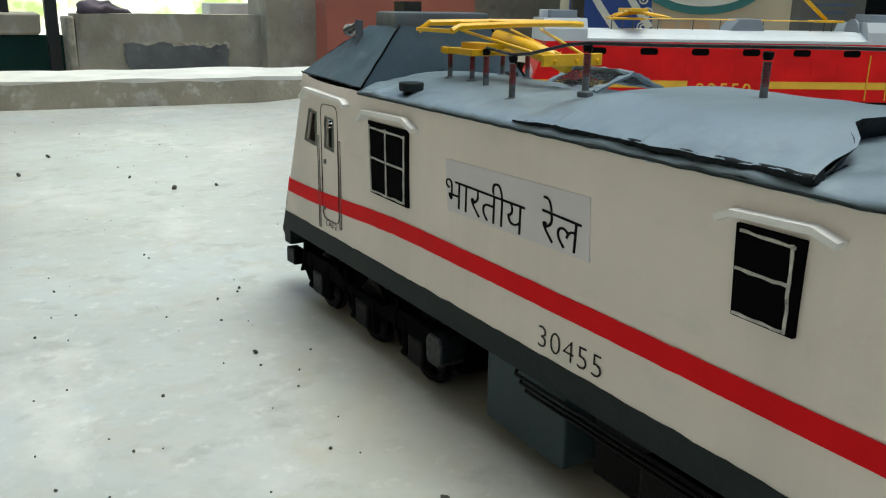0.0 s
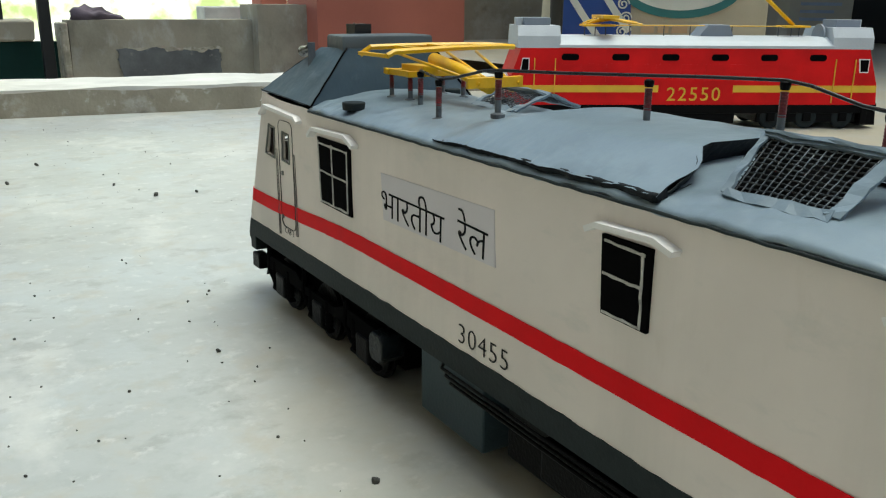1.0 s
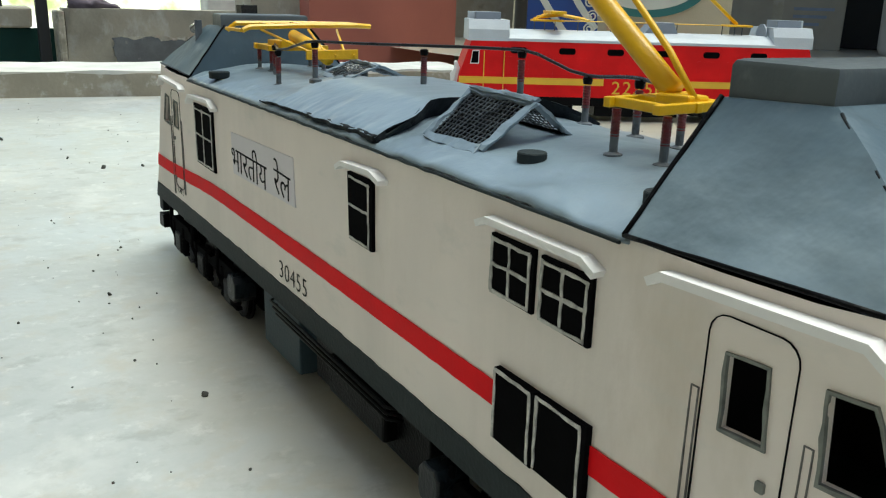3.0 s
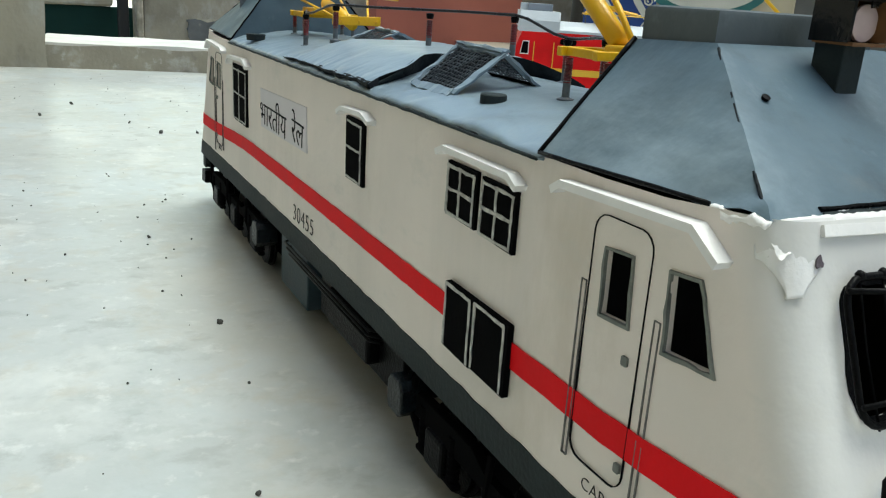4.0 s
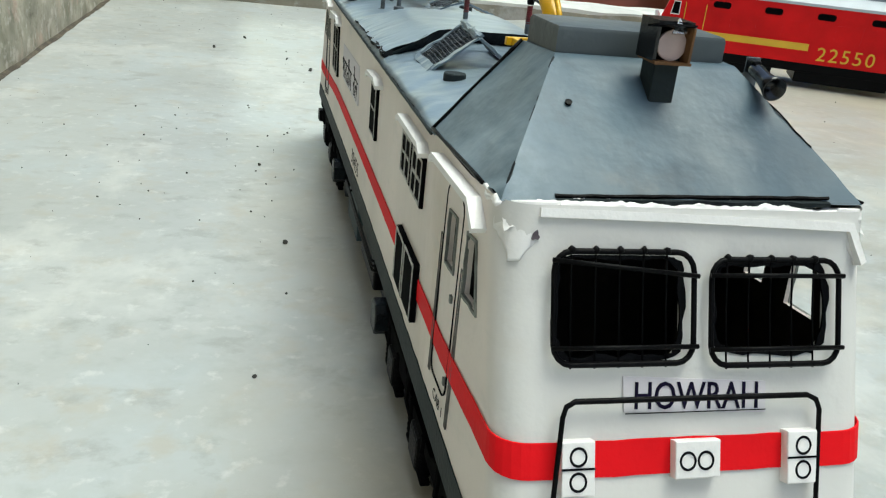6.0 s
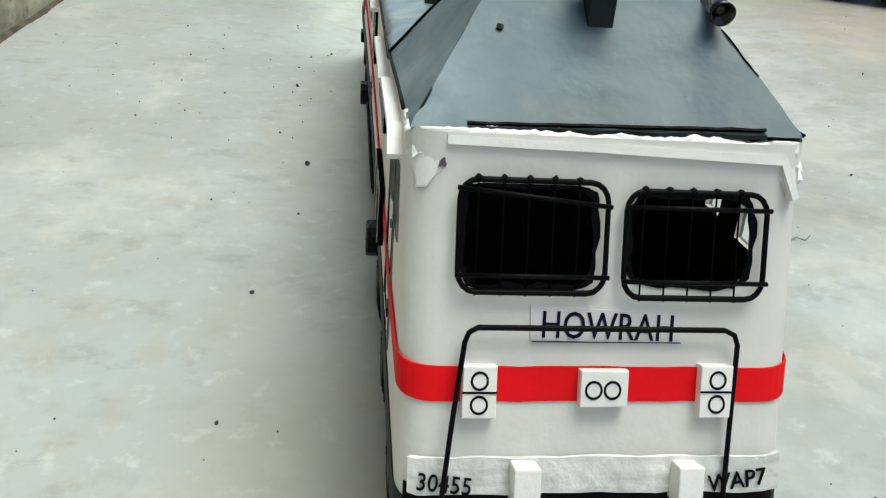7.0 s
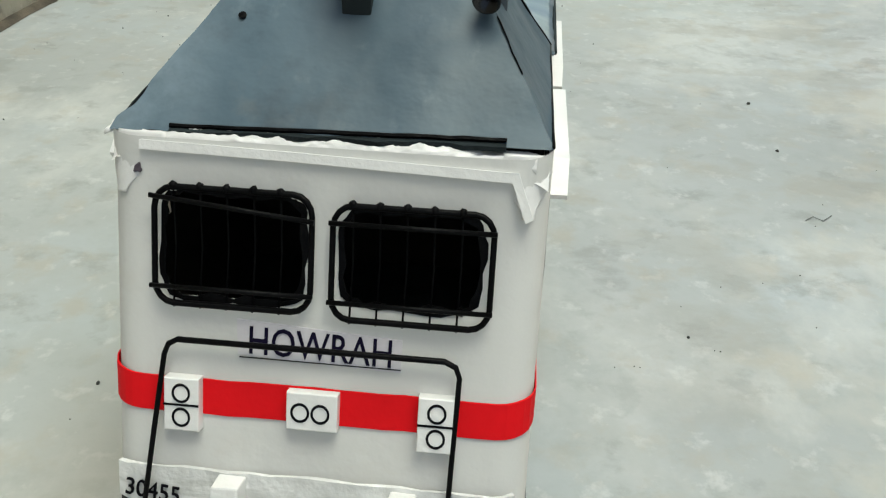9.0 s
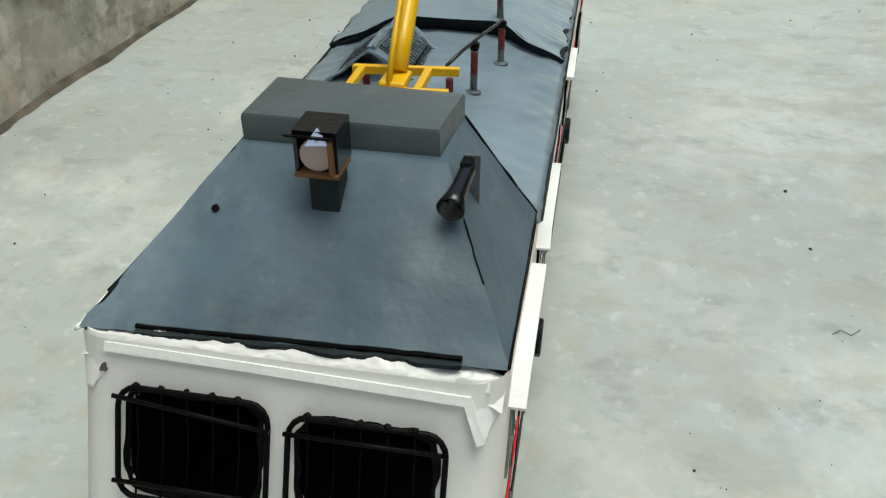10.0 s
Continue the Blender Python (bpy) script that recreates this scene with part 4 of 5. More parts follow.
    add(part("roof_box", wobble(prism(outline, 0.2235, 0.2354, 0.0020), 0.0004, 120, 3), BOX_GREY, loco, "dark grey flat box on the cab roof", "edges"))
    # headlamp
    lamp = part("headlamp", box(0.0655, 0.0752, 0.0686, 0.0800, 0.2060, 0.2310, 0.0005), SKIRT, loco, "dark card headlamp on a square post")
    head = bmesh.new()
    for x0, x1, z0, z1 in ((0.0625, 0.0638, 0.2298, 0.2442), (0.0757, 0.0768, 0.2298, 0.2438), (0.0625, 0.0768, 0.2428, 0.2442)):
        head = box(x0, x1, 0.0655, 0.0800, z0, z1, 0, head)
    head = box(0.0625, 0.0768, 0.0785, 0.0802, 0.2298, 0.2442, 0, head)
    part("lamp_housing", wobble(head, 0.0003, 200), GLOSS_BLACK, lamp, "black card lamp housing")
    liner = box(0.0746, 0.0756, 0.0620, 0.0784, 0.2302, 0.2425)
    liner = box(0.0628, 0.0770, 0.0635, 0.0790, 0.2288, 0.2299, 0, liner)
    part("liner", wobble(liner, 0.0005, 200, 2), BROWN, lamp, "brown card lining")
    part("reflector", lathe([(0, 0.0056), (0.0012, 0.0056), (0.0013, 0.0053)], (0.0696, 0.0675, 0.2356), (0, -1, 0), 24), DISC, lamp, "round pinkish paper reflector")
    part("foil_flake", prism([(-0.0036, 0), (0.0042, 0), (0.0005, 0.0058)], 0, 0.0005), FOIL, lamp, "bright foil flake", m=Matrix.Translation((0.0705, 0.0640, 0.2400)) @ pose(0, 0, 0, 62, 0, 10))
    part("flap", wobble(prism([(-0.0110, 0), (0.0070, 0), (0.0060, 0.0040), (-0.0085, 0.0034)], 0, 0.0007), 0.0006, 200), BLACK, lamp, m=Matrix.Translation((0.0695, 0.0660, 0.2425)) @ pose(0, 0, 0, 160, 0, 0))
    for ob in (lamp, *lamp.children):
        ob.data.transform(Matrix.Translation((0.0012, 0.0048, -0.0018)))
    add(lamp)
    # horn
    horn = part("horn", box(0.1145, 0.1205, 0.0905, 0.0917, 0.2090, 0.2290, 0.0003), POST_GREY, loco, "black trumpet horn on a grey plate")
    part("trumpet", lathe([(-0.004, 0.0018), (0.0, 0.0029), (0.008, 0.0029), (0.014, 0.0036), (0.0190, 0.0047), (0.0192, 0.0042), (0.014, 0.0026), (0.0135, 0.0005)], (0.1165, 0.0865, 0.2248), (-0.12, -1, -0.22), 20), GLOSS_BLACK, horn, "glossy black trumpet", smooth=True)
    part("clip", wobble(box(0.1142, 0.1182, 0.0855, 0.0910, 0.2230, 0.2282, 0.0008), 0.0005, 300), BLACK, horn)
    add(horn)
    return kit


for ob in nose_kit():
    again(ob, HALF)
LOWER = Matrix.Translation((0, 0, 0.186)) @ Matrix.Diagonal((1, 1, 0.95, 1)) @ Matrix.Translation((0, 0, -0.186))
for ob in cab_roof():  # the far cab roof is a little lower
    again(ob, HALF @ LOWER)


# the long roof
def crown(x):
    t = (x - W / 2) / (W / 2)
    return 0.1832 + 0.0105 * max(0.0, 1 - t * t) ** 0.84


bm = grid(span(-0.0012, W + 0.0012, 44), span(0.1310, 2 * YC - 0.1310, 220), lambda x, y: crown(x) + 0.0008 * noise.noise(Vector((x * 40, y * 30, 0.5))) + (0.0004 + 0.0011 * smooth((abs(x / W - 0.5) - 0.30) / 0.15)) * noise.noise(Vector((x * 110, y * 95, 4.5))))
for v in bm.verts:
    if v.co.x < 0 or v.co.x > W:
        v.co.x += 0.0005 * noise.noise(Vector((1.0, v.co.y * 150, 3.0)))
        v.co.z -= 0.0012 + 0.0006 * noise.noise(Vector((9.0, v.co.y * 110, 3.0)))
roof = part("roof", bm, ROOF, loco, "slate grey painted roof with lumpy edges", smooth=True)
mod = roof.modifiers.new("thick", "SOLIDIFY")
mod.thickness, mod.offset = 0.0012, -1
for turn in (Matrix(), HALF):
    seam = [(-0.0014, y, 0.1812 + 0.0006 * noise.noise(Vector((2, y * 120, 0)))) for y in span(0.134, 2 * YC - 0.134, 60)]
    part("eave_seam", tube(seam, 0.0008, 6), SKIRT, loco, "dark line under the roof edge", smooth=True, m=turn)


def hump():
    """A crumpled painted sheet over the middle of the roof: flat on top, steep at the sides, folded under, its far end running out flat."""
    half = [(0.0006, 0.1866), (0.0030, 0.1880), (0.0065, 0.1897), (0.0110, 0.1916), (0.0160, 0.1938), (0.0215, 0.1960), (0.0270, 0.1982), (0.0320, 0.2000), (0.0370, 0.2012), (0.0440, 0.2018), (0.0560, 0.2021)]
    xs = half + [(W / 2, 0.2022)] + [(W - x, z) for x, z in half[::-1]]
    bm = bmesh.new()
    rows = []
    n = 96
    for i in range(n + 1):
        end = min(i, n - i)
        upper, lower = [], []
        for k, (x, z) in enumerate(xs):
            rim_at = min(k, len(xs) - 1 - k)
            inner = smooth((min(x, W - x) - 0.020) / 0.022)
            a, b = 0.3050 + 0.0130 * inner, 0.4735 - 0.0060 * inner
            y = a + (b - a) * i / n
            flat = smooth((b + 0.004 - y) / 0.042)
            crease = math.sin((y - 0.305) * 150 + x * 120) * smooth((0.040 - (y - a)) / 0.03)
            fold = 0.0008 * noise.noise(Vector((x * 30, y * 38, 1))) + 0.0003 * noise.noise(Vector((x * 90, y * 90, 9)))
            if rim_at < 4:
                fold += 0.0006 * abs(noise.noise(Vector((x * 60, y * 190, 7)))) + 0.0004 * noise.noise(Vector((x * 30, y * 200, 4))) + 0.0005 * crease
            dx = 0.0024 * noise.noise(Vector((3, y * 75, 1))) + 0.0004 * noise.noise(Vector((8, y * 200, 2))) if rim_at < 2 else 0.0
            low = crown(x) - 0.0004
            top = low + 0.0014 + (z - low - 0.0014) * (0.12 + 0.88 * flat) + fold * (0.35 + 0.65 * flat)
            upper.append(bm.verts.new((x + dx, y + (0.0030 * noise.noise(Vector((x * 45, 5, y))) if end == 0 else 0), top)))
            if rim_at == 0:
                low = top - 0.0030
            elif rim_at == 1:
                low = min(top - 0.0026, crown(x) + 0.0016)
            under = 0.0050 if i == 0 and rim_at > 2 else 0.0
            lower.append(bm.verts.new((x + dx + (0.0022 if k == 0 else -0.0022 if rim_at == 0 else 0), y + under, low)))
        rows.append(upper + lower[::-1])
    m, h = len(rows[0]), len(xs)
    for a, b in zip(rows, rows[1:]):
        for k in range(m):
            f = bm.faces.new((a[k], a[(k + 1) % m], b[(k + 1) % m], b[k]))
            # underside and ends: dark paint, and the hollow's shade put into the colour
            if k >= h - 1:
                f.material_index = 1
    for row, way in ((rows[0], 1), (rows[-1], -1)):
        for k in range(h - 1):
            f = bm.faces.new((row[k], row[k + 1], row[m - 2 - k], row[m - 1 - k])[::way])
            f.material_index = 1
    return bm


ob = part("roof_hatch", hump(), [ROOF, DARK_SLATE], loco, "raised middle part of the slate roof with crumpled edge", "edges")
# dark tubes fill the shaded gap below the sheet's edges
for x in (0.0021, W - 0.0021):
    fold = [(x + 0.0022 * noise.noise(Vector((3, y * 75, 1))), y, 0.1857 + 0.0013 * noise.noise(Vector((x * 45, y * 55, 1)))) for y in span(0.3055, 0.462, 70)]
    part("fold", wobble(tube(fold, 0.0021, 6, r_end=0.0008), 0.0006, 200), DARK_SLATE, ob, "dark tube in the shaded gap under the crumpled edge", smooth=True)
# the sheet's loose corners at the near end, turned down over the dark gap
for x0, x1 in ((0.0010, 0.0330), (W - 0.0010, W - 0.0330)):
    flap = bmesh.new()
    rows = []
    for s in span(0, 1, 14):
        x = x0 + (x1 - x0) * s
        z = 0.1868 + 0.0136 * smooth(s * 0.9 + 0.05)
        y = 0.3048 + 0.0130 * smooth((abs(x - x0) - 0.018) / 0.020)
        rows.append([flap.verts.new((x, y + 0.0012 + 0.0035 * t + 0.0008 * noise.noise(Vector((s * 6, t * 3, x0 * 50))), max(crown(x) + 0.0002, z - 0.0006 - t * (0.0065 + 0.0020 * noise.noise(Vector((s * 5, 2, x0 * 40))))))) for t in span(0, 1, 5)])
    for a, b in zip(rows, rows[1:]):
        for k in range(5):
            flap.faces.new((a[k], a[k + 1], b[k + 1], b[k]))
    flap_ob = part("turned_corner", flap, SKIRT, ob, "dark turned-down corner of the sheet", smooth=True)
    flap_ob.modifiers.new("thick", "SOLIDIFY").thickness = 0.0005


def vent(x0, x1, y0, y1, ridge_z, backed=True):
    """A small tent of wire gauze in a grey card frame."""
    xm, zl = (x0 + x1) / 2, crown(x0) + 0.0006
    ob = part("roof_vent", bmesh.new(), HOOD, loco, "tent-shaped roof vent of grey wire gauze")
    for sx in (x0, x1):
        slope = Vector((sx - xm, 0, zl - ridge_z))
        at = lambda s, t, lift=0.0: Vector((xm + 0.004 * (t - 0.5) * (1 - s), y0 + (y1 - y0) * (t + (t - 0.45) * 0.22 * (1 - s)), ridge_z + lift + 0.0003 * math.sin(7 * t + 5 * s))) + slope * s
        # black sheet under the gauze stands for the shaded inside of the tent
        if backed:
            inner = bmesh.new()
            inner.faces.new([inner.verts.new(at(s, t, -0.0012)) for s, t in ((0.02 if sx == x0 else 0.62, 0.03), (0.98, 0.03), (0.98, 0.97), (0.02 if sx == x0 else 0.62, 0.97))])
            part("backing", inner, MATT_BLACK, ob)
        for (s0, t0), (s1, t1), half in (((0, 0), (1, 0), 0.0030), ((0, 1), (1, 1), 0.0016), ((1, 0), (1, 1), 0.0026), ((0, 0), (0, 1), 0.0022)):
            a, b = at(s0, t0), at(s1, t1)
            d = (b - a).normalized()
            nrm = slope.cross(Vector((0, 1, 0))).normalized()
            nrm = nrm if nrm.z > 0 else -nrm
            m = Matrix((d.cross(nrm), d * (b - a).length, nrm)).transposed().to_4x4()
            m.translation = a
            bar = bmesh.new()
            for k in range(8):
                bar = box(-half, half, k / 8, (k + 1) / 8, -0.0004, 0.0009, 0, bar)
            bmesh.ops.remove_doubles(bar, verts=bar.verts, dist=1e-5)
            bar.transform(m)
            part("frame_bar", wobble(wobble(bar, 0.0012, 150, s0 + 2 * t1), 0.0007, 420, t1), ROOF, ob)
        wires = bmesh.new()
        for i in range(1, 13):
            wires = tube([at(i / 13, t, -0.0003 + 0.0009 * noise.noise(Vector((i, t * 9, 3)))) for t in span(0.03, 0.97, 14)], 0.00034, 4, bm=wires)
        for i in range(1, 15):
            wires = tube([at(t, i / 15, -0.0003 + 0.0009 * noise.noise(Vector((t * 9, i, 8)))) for t in span(0.03, 0.97, 14)], 0.00034, 4, bm=wires)
        part("gauze", wires, MESH, ob, "grey wire gauze")
    return ob


vent(0.0190, 0.0715, 0.2440, 0.2885, 0.2088)
vent(0.0690, 0.1190, 0.4910, 0.5340, 0.2032, False)

part("roof_cap", lathe([(-0.004, 0.0074), (0.0004, 0.0078), (0.0010, 0.0074), (0.0011, 0.001)], (0.0100, 0.5900, 0.1915), (0, 0, 1), 24), SKIRT, loco, "flat round roof cap")
for x, y, r in ((0.0262, 0.2165, 0.0060), (0.0240, 0.1430, 0.0062)):
    for turn in (Matrix(), HALF):
        part("roof_cap", lathe([(-0.002, r), (0.0024, r), (0.0029, r * 0.93), (0.0030, 0.001)], (x, y, crown(x)), (0, 0, 1), 24), SKIRT, loco, "flat round roof cap", m=turn)


def insulator(x, y, z0, z1, big=1.0, capped=True):
    h = z1 - z0
    ob = part("insulator", lathe([(-0.002, 0.0040 * big), (0.0004, 0.0040 * big), (0.0010, 0.0024 * big), (0.0013, 0.0018 * big), (h * 0.40, 0.0018 * big)], (x, y, z0), (0, 0, 1), 14), POST_GREY, loco, "grey post insulator with maroon windings", smooth=False)
    prof = [(h * 0.34, 0.0016 * big)]
    for i in range(9 if not capped else 8):
        a = h * (0.36 + 0.06 * i)
        prof += [(a, 0.0020 * big), (a + h * 0.03, 0.0017 * big)]
    part("winding", lathe(prof, (x, y, z0), (0, 0, 1), 12), MAROON, ob, "maroon thread winding")
    if capped:
        part("cap", lathe([(h * 0.84, 0.0020 * big), (h * 0.92, 0.0025 * big), (h * 0.98, 0.0024 * big), (h, 0.0014 * big)], (x, y, z0), (0, 0, 1), 12), BLACK, ob)
    return ob


POSTS = [(0.0430, 0.5580, 0.1905, 0.2138), (0.0285, 0.5115, 0.1895, 0.2130), (0.0334, 0.4575, 0.1982, 0.2216), (0.0692, 0.3813, 0.1990, 0.2220), (0.0982, 0.3260, 0.1995, 0.2245), (0.1050, 0.2790, 0.1915, 0.2150), (0.0970, 0.2340, 0.1922, 0.2180)]
for x, y, z0, z1 in POSTS:
    insulator(x, y, z0, z1)
line = []
carried_by = POSTS[:3] + POSTS[4:]
for (x, y, _, z), (x2, y2, _, z2) in zip(carried_by, carried_by[1:]):
    line += [(x + (x2 - x) * i / 4, y + (y2 - y) * i / 4, z + (z2 - z) * smooth(i / 4) + 0.0004) for i in range(4)]
line += [(0.0970, 0.2340, 0.2184), (0.0930, 0.2200, 0.2178), (0.0885, 0.2050, 0.2160)]
part("bus_bar", tube(line, 0.0009, 8), WIRE, loco, "dark roof cable on posts", smooth=True)

# raised current collector
FRAME_Z = 0.2100
BASE = Matrix(((0.993, 0.0, 0, 0.0460), (0.100, 1.0, 0, 0.1700), (0, 0, 1, 0.2140), (0, 0, 0, 1)))
col = part("pantograph", wobble(box(0, 0.0490, 0.0262, 0.0298, -0.0020, 0.0020, 0.0004), 0.0004, 90), YELLOW, loco, "yellow current collector, arm raised", m=BASE)
for x0, x1, y0, y1 in ((0.0030, 0.0064, 0, 0.0290), (-0.0010, 0.0490, -0.0010, 0.0026), (0.0190, 0.0225, -0.0020, 0.0280), (0.0335, 0.0370, -0.0020, 0.0280)):
    part("base_bar", wobble(box(x0, x1, y0, y1, -0.0018, 0.0019, 0.0004), 0.0004, 90), YELLOW, col, m=BASE)
part("arm", tube([(0.0695, 0.1870, 0.2185), (0.0690, 0.2040, 0.2310), (0.0672, 0.2650, 0.2762), (0.0664, 0.2980, 0.3005)], 0.0045, 16), YELLOW, col, "thick yellow lower arm", smooth=True)
part("arm_joint", wobble(box(0.0640, 0.0755, 0.1740, 0.1910, 0.2140, 0.2180, 0.0010), 0.0006, 200), YELLOW, col)
part("stay", tube([(0.0684, 0.1747, 0.2165), (0.0682, 0.1900, 0.2335), (0.0676, 0.2120, 0.2530), (0.0664, 0.2650, 0.3000)], 0.0014, 8), YELLOW, col, "thin yellow stay rod", smooth=True)
part("knee", lathe([(0, 0.0050), (0.022, 0.0050)], (0.0560, 0.3010, 0.3005), (1, 0, 0), 16), YELLOW, col)
for x, y in ((0.0520, 0.1985), (0.0540, 0.1735), (0.0905, 0.2010), (0.0905, 0.1770)):
    insulator(x, y, crown(x), 0.2140, 0.95, False)

# folded current collector
col = part("pantograph", wobble(box(0.0440, 0.0930, 0.6050, 0.6090, FRAME_Z - 0.0020, FRAME_Z + 0.0020, 0.0004), 0.0004, 90), YELLOW, loco, "yellow current collector, arms folded down")
for x0, x1, y0, y1, up in ((0.0450, 0.0485, 0.5760, 0.6135, 0), (0.0440, 0.0930, 0.5760, 0.5800, 0), (0.0520, 0.0640, 0.5700, 0.6000, 0.0036), (0.0870, 0.0905, 0.5770, 0.6080, 0)):
    part("base_bar", wobble(box(x0, x1, y0, y1, FRAME_Z - 0.0018 + up * 0.6, FRAME_Z + 0.0022 + up, 0.0004), 0.0004, 90), YELLOW, col)
part("arm", tube([(0.0660, 0.5800, 0.2195), (0.0650, 0.5450, 0.2145), (0.0640, 0.5090, 0.2070)], 0.0045, 14), YELLOW, col, "thick yellow folded arm", smooth=True)
KNEE = Matrix(((0.977, 0.214, 0, 0.0490), (-0.214, 0.977, 0, 0.5110), (0.02, 0, 1, 0.2062), (0, 0, 0, 1)))
part("knee_plate", wobble(box(0, 0.0365, 0, 0.0036, 0, 0.0066, 0.0004), 0.0003, 120), YELLOW, col, m=KNEE)
for x in (0.0070, 0.0205, 0.0335):
    part("bolt", lathe([(0, 0.0011), (0.0020, 0.0011), (0.0021, 0.0004)], (x, 0, 0.0028), (0, -1, 0), 8), YELLOW, col, m=KNEE)
for x0, y0, x1 in ((0.0510, 0.5130, 0.0420), (0.0620, 0.5110, 0.0800), (0.0760, 0.5080, 0.1040)):
    part("link", tube([(x0, y0, 0.2120), (x1, 0.5850, 0.2235)], 0.0010, 8), YELLOW, col, smooth=True)
# each bar: y along its length, with dropped ends
for pts in (((0.0200, 0.5605, 0.2238), (0.0250, 0.5610, 0.2262), (0.0690, 0.5630, 0.2275), (0.1130, 0.5670, 0.2277), (0.1256, 0.5700, 0.2270)), ((0.0207, 0.6000, 0.2225), (0.0260, 0.5960, 0.2275), (0.0690, 0.5930, 0.2280), (0.1130, 0.5850, 0.2278), (0.1256, 0.5790, 0.2270))):
    part("collector_bar", wobble(tube(pts, 0.0020, 6), 0.0002, 150), YELLOW, col, "yellow collector bar")
for x, y0, y1, z in ((0.0205, 0.5605, 0.6000, 0.2225), (0.0450, 0.5620, 0.5950, 0.2262), (0.0690, 0.5630, 0.5930, 0.2266), (0.1000, 0.5655, 0.5880, 0.2266), (0.1250, 0.5700, 0.5800, 0.2258)):
    part("cross_piece", wobble(box(x - 0.0018, x + 0.0018, y0, y1, z, z + 0.0024, 0.0003), 0.0003, 150), YELLOW, col)
for x, y in ((0.0467, 0.6043), (0.0483, 0.5810), (0.0898, 0.6064), (0.0902, 0.5796)):
    insulator(x, y, crown(x), FRAME_Z + 0.0004, 0.9, False)


# underframe
part("tank", wobble(box(0.0075, W - 0.0075, 0.4270, 0.4960, 0.0110, 0.0560, 0.0012), 0.0004, 60), TANK, loco, "slate blue card tank")
part("equipment_box", box(0.0120, W - 0.012, 0.2650, 0.4100, 0.0180, 0.0560, 0.001), BLACK, loco, "black underfloor equipment box")
part("equipment_box", box(0.0040, 0.020, 0.3000, 0.3720, 0.0260, 0.0500, 0.002), BLACK, loco, "black underfloor equipment box")
part("equipment_box", box(W - 0.020, W - 0.004, 0.3000, 0.3720, 0.0260, 0.0500, 0.002), BLACK, loco, "black underfloor equipment box")
for turn in (Matrix(), HALF):
    for k, (x, z) in enumerate(((0.0000, 0.0535), (0.0004, 0.0500), (0.0012, 0.0465))):
        part("pipe", tube([(x + 0.004, 0.4640 - 0.004 * k, z), (x, 0.4600 - 0.004 * k, z), (x, 0.2900, z), (x + 0.006, 0.2840, z)], 0.0010, 8), BLACK, loco, smooth=True, m=turn)

bogie_beam = [(-0.115, 0.036), (-0.100, 0.044), (-0.045, 0.045), (-0.030, 0.038), (0.030, 0.038), (0.045, 0.045), (0.100, 0.044), (0.115, 0.036), (0.112, 0.031), (-0.112, 0.031)]


def bogie(yc, turn):
    ob = part("bogie", box(0.022, W - 0.022, yc - 0.105, yc + 0.105, 0.013, 0.056, 0.001), MATT_BLACK, loco, "black six-wheeled bogie")
    for x0, x1 in ((0.0040, 0.0090), (W - 0.0090, W - 0.0040)):
        part("side_frame", prism([(-u, v) for u, v in bogie_beam][::-1], 0, x1 - x0, 0.0006), MATT_BLACK, ob, m=Matrix.Translation((x1, yc, 0)) @ SIDE)
    for i, dy in enumerate((-0.078, 0.0, 0.078)):
        part("axle", tube([(0.012, yc + dy, 0.0225), (W - 0.012, yc + dy, 0.0225)], 0.003, 10), BLACK, ob)
        for x, s in ((0.0115, 1), (W - 0.0115, -1)):
            part("wheel", lathe([(0, 0.006), (0.0004, 0.019), (0.0010, 0.0222), (0.0045, 0.0222), (0.0046, 0.0245), (0.0062, 0.0245), (0.0063, 0.006)], (x, yc + dy, 0.0245), (s, 0, 0), 28), BLACK, ob, "dark spoked wheel disc")
        for x0, x1 in ((0.0020, 0.0090), (W - 0.0090, W - 0.0020)):
            part("axle_box", box(x0, x1, yc + dy - 0.010, yc + dy + 0.010, 0.0140, 0.0330, 0.0020), BLACK, ob)
            xm = (x0 + x1) / 2
            for k in (-0.016, 0.016):
                prof = [(0.0, 0.0030)]
                for j in range(5):
                    prof += [(0.0032 * j + 0.0008, 0.0034), (0.0032 * j + 0.0024, 0.0029)]
                part("spring", lathe(prof + [(0.022, 0.0030)], (xm, yc + dy + k, 0.0180), (0, 0, 1), 12), MATT_BLACK, ob)
            part("spring_hanger", box(x0 + 0.001, x1 - 0.001, yc + dy - 0.021, yc + dy + 0.021, 0.0145, 0.0175, 0.0008), MATT_BLACK, ob)
        for x in (0.0040, W - 0.0040):
            part("brake_rigging", tube([(x, yc + dy + 0.026, 0.052), (x, yc + dy + 0.029, 0.032), (x + (0.004 if x < 0.05 else -0.004), yc + dy + 0.026, 0.018)], 0.0020, 6), MATT_BLACK, ob)
    return ob


for yc in (0.1270, 2 * YC - 0.1270):
    bogie(yc, Matrix())
octagon = [(-0.0070, 0.0290), (0.0055, 0.0290), (0.0092, 0.0330), (0.0092, 0.0440), (0.0055, 0.0485), (-0.0055, 0.0485), (-0.0092, 0.0440), (-0.0092, 0.0330)]
for y in (0.2390, 2 * YC - 0.2390):
    for turn in (Matrix(), HALF):
        part("sand_box", prism(octagon, -0.012, 0.0045 if turn == Matrix() else 0.0030, 0.0012), BOX_BLACK, loco, "slate eight-cornered box beside the bogie", m=turn @ Matrix.Translation((0, y, 0)) @ SIDE)
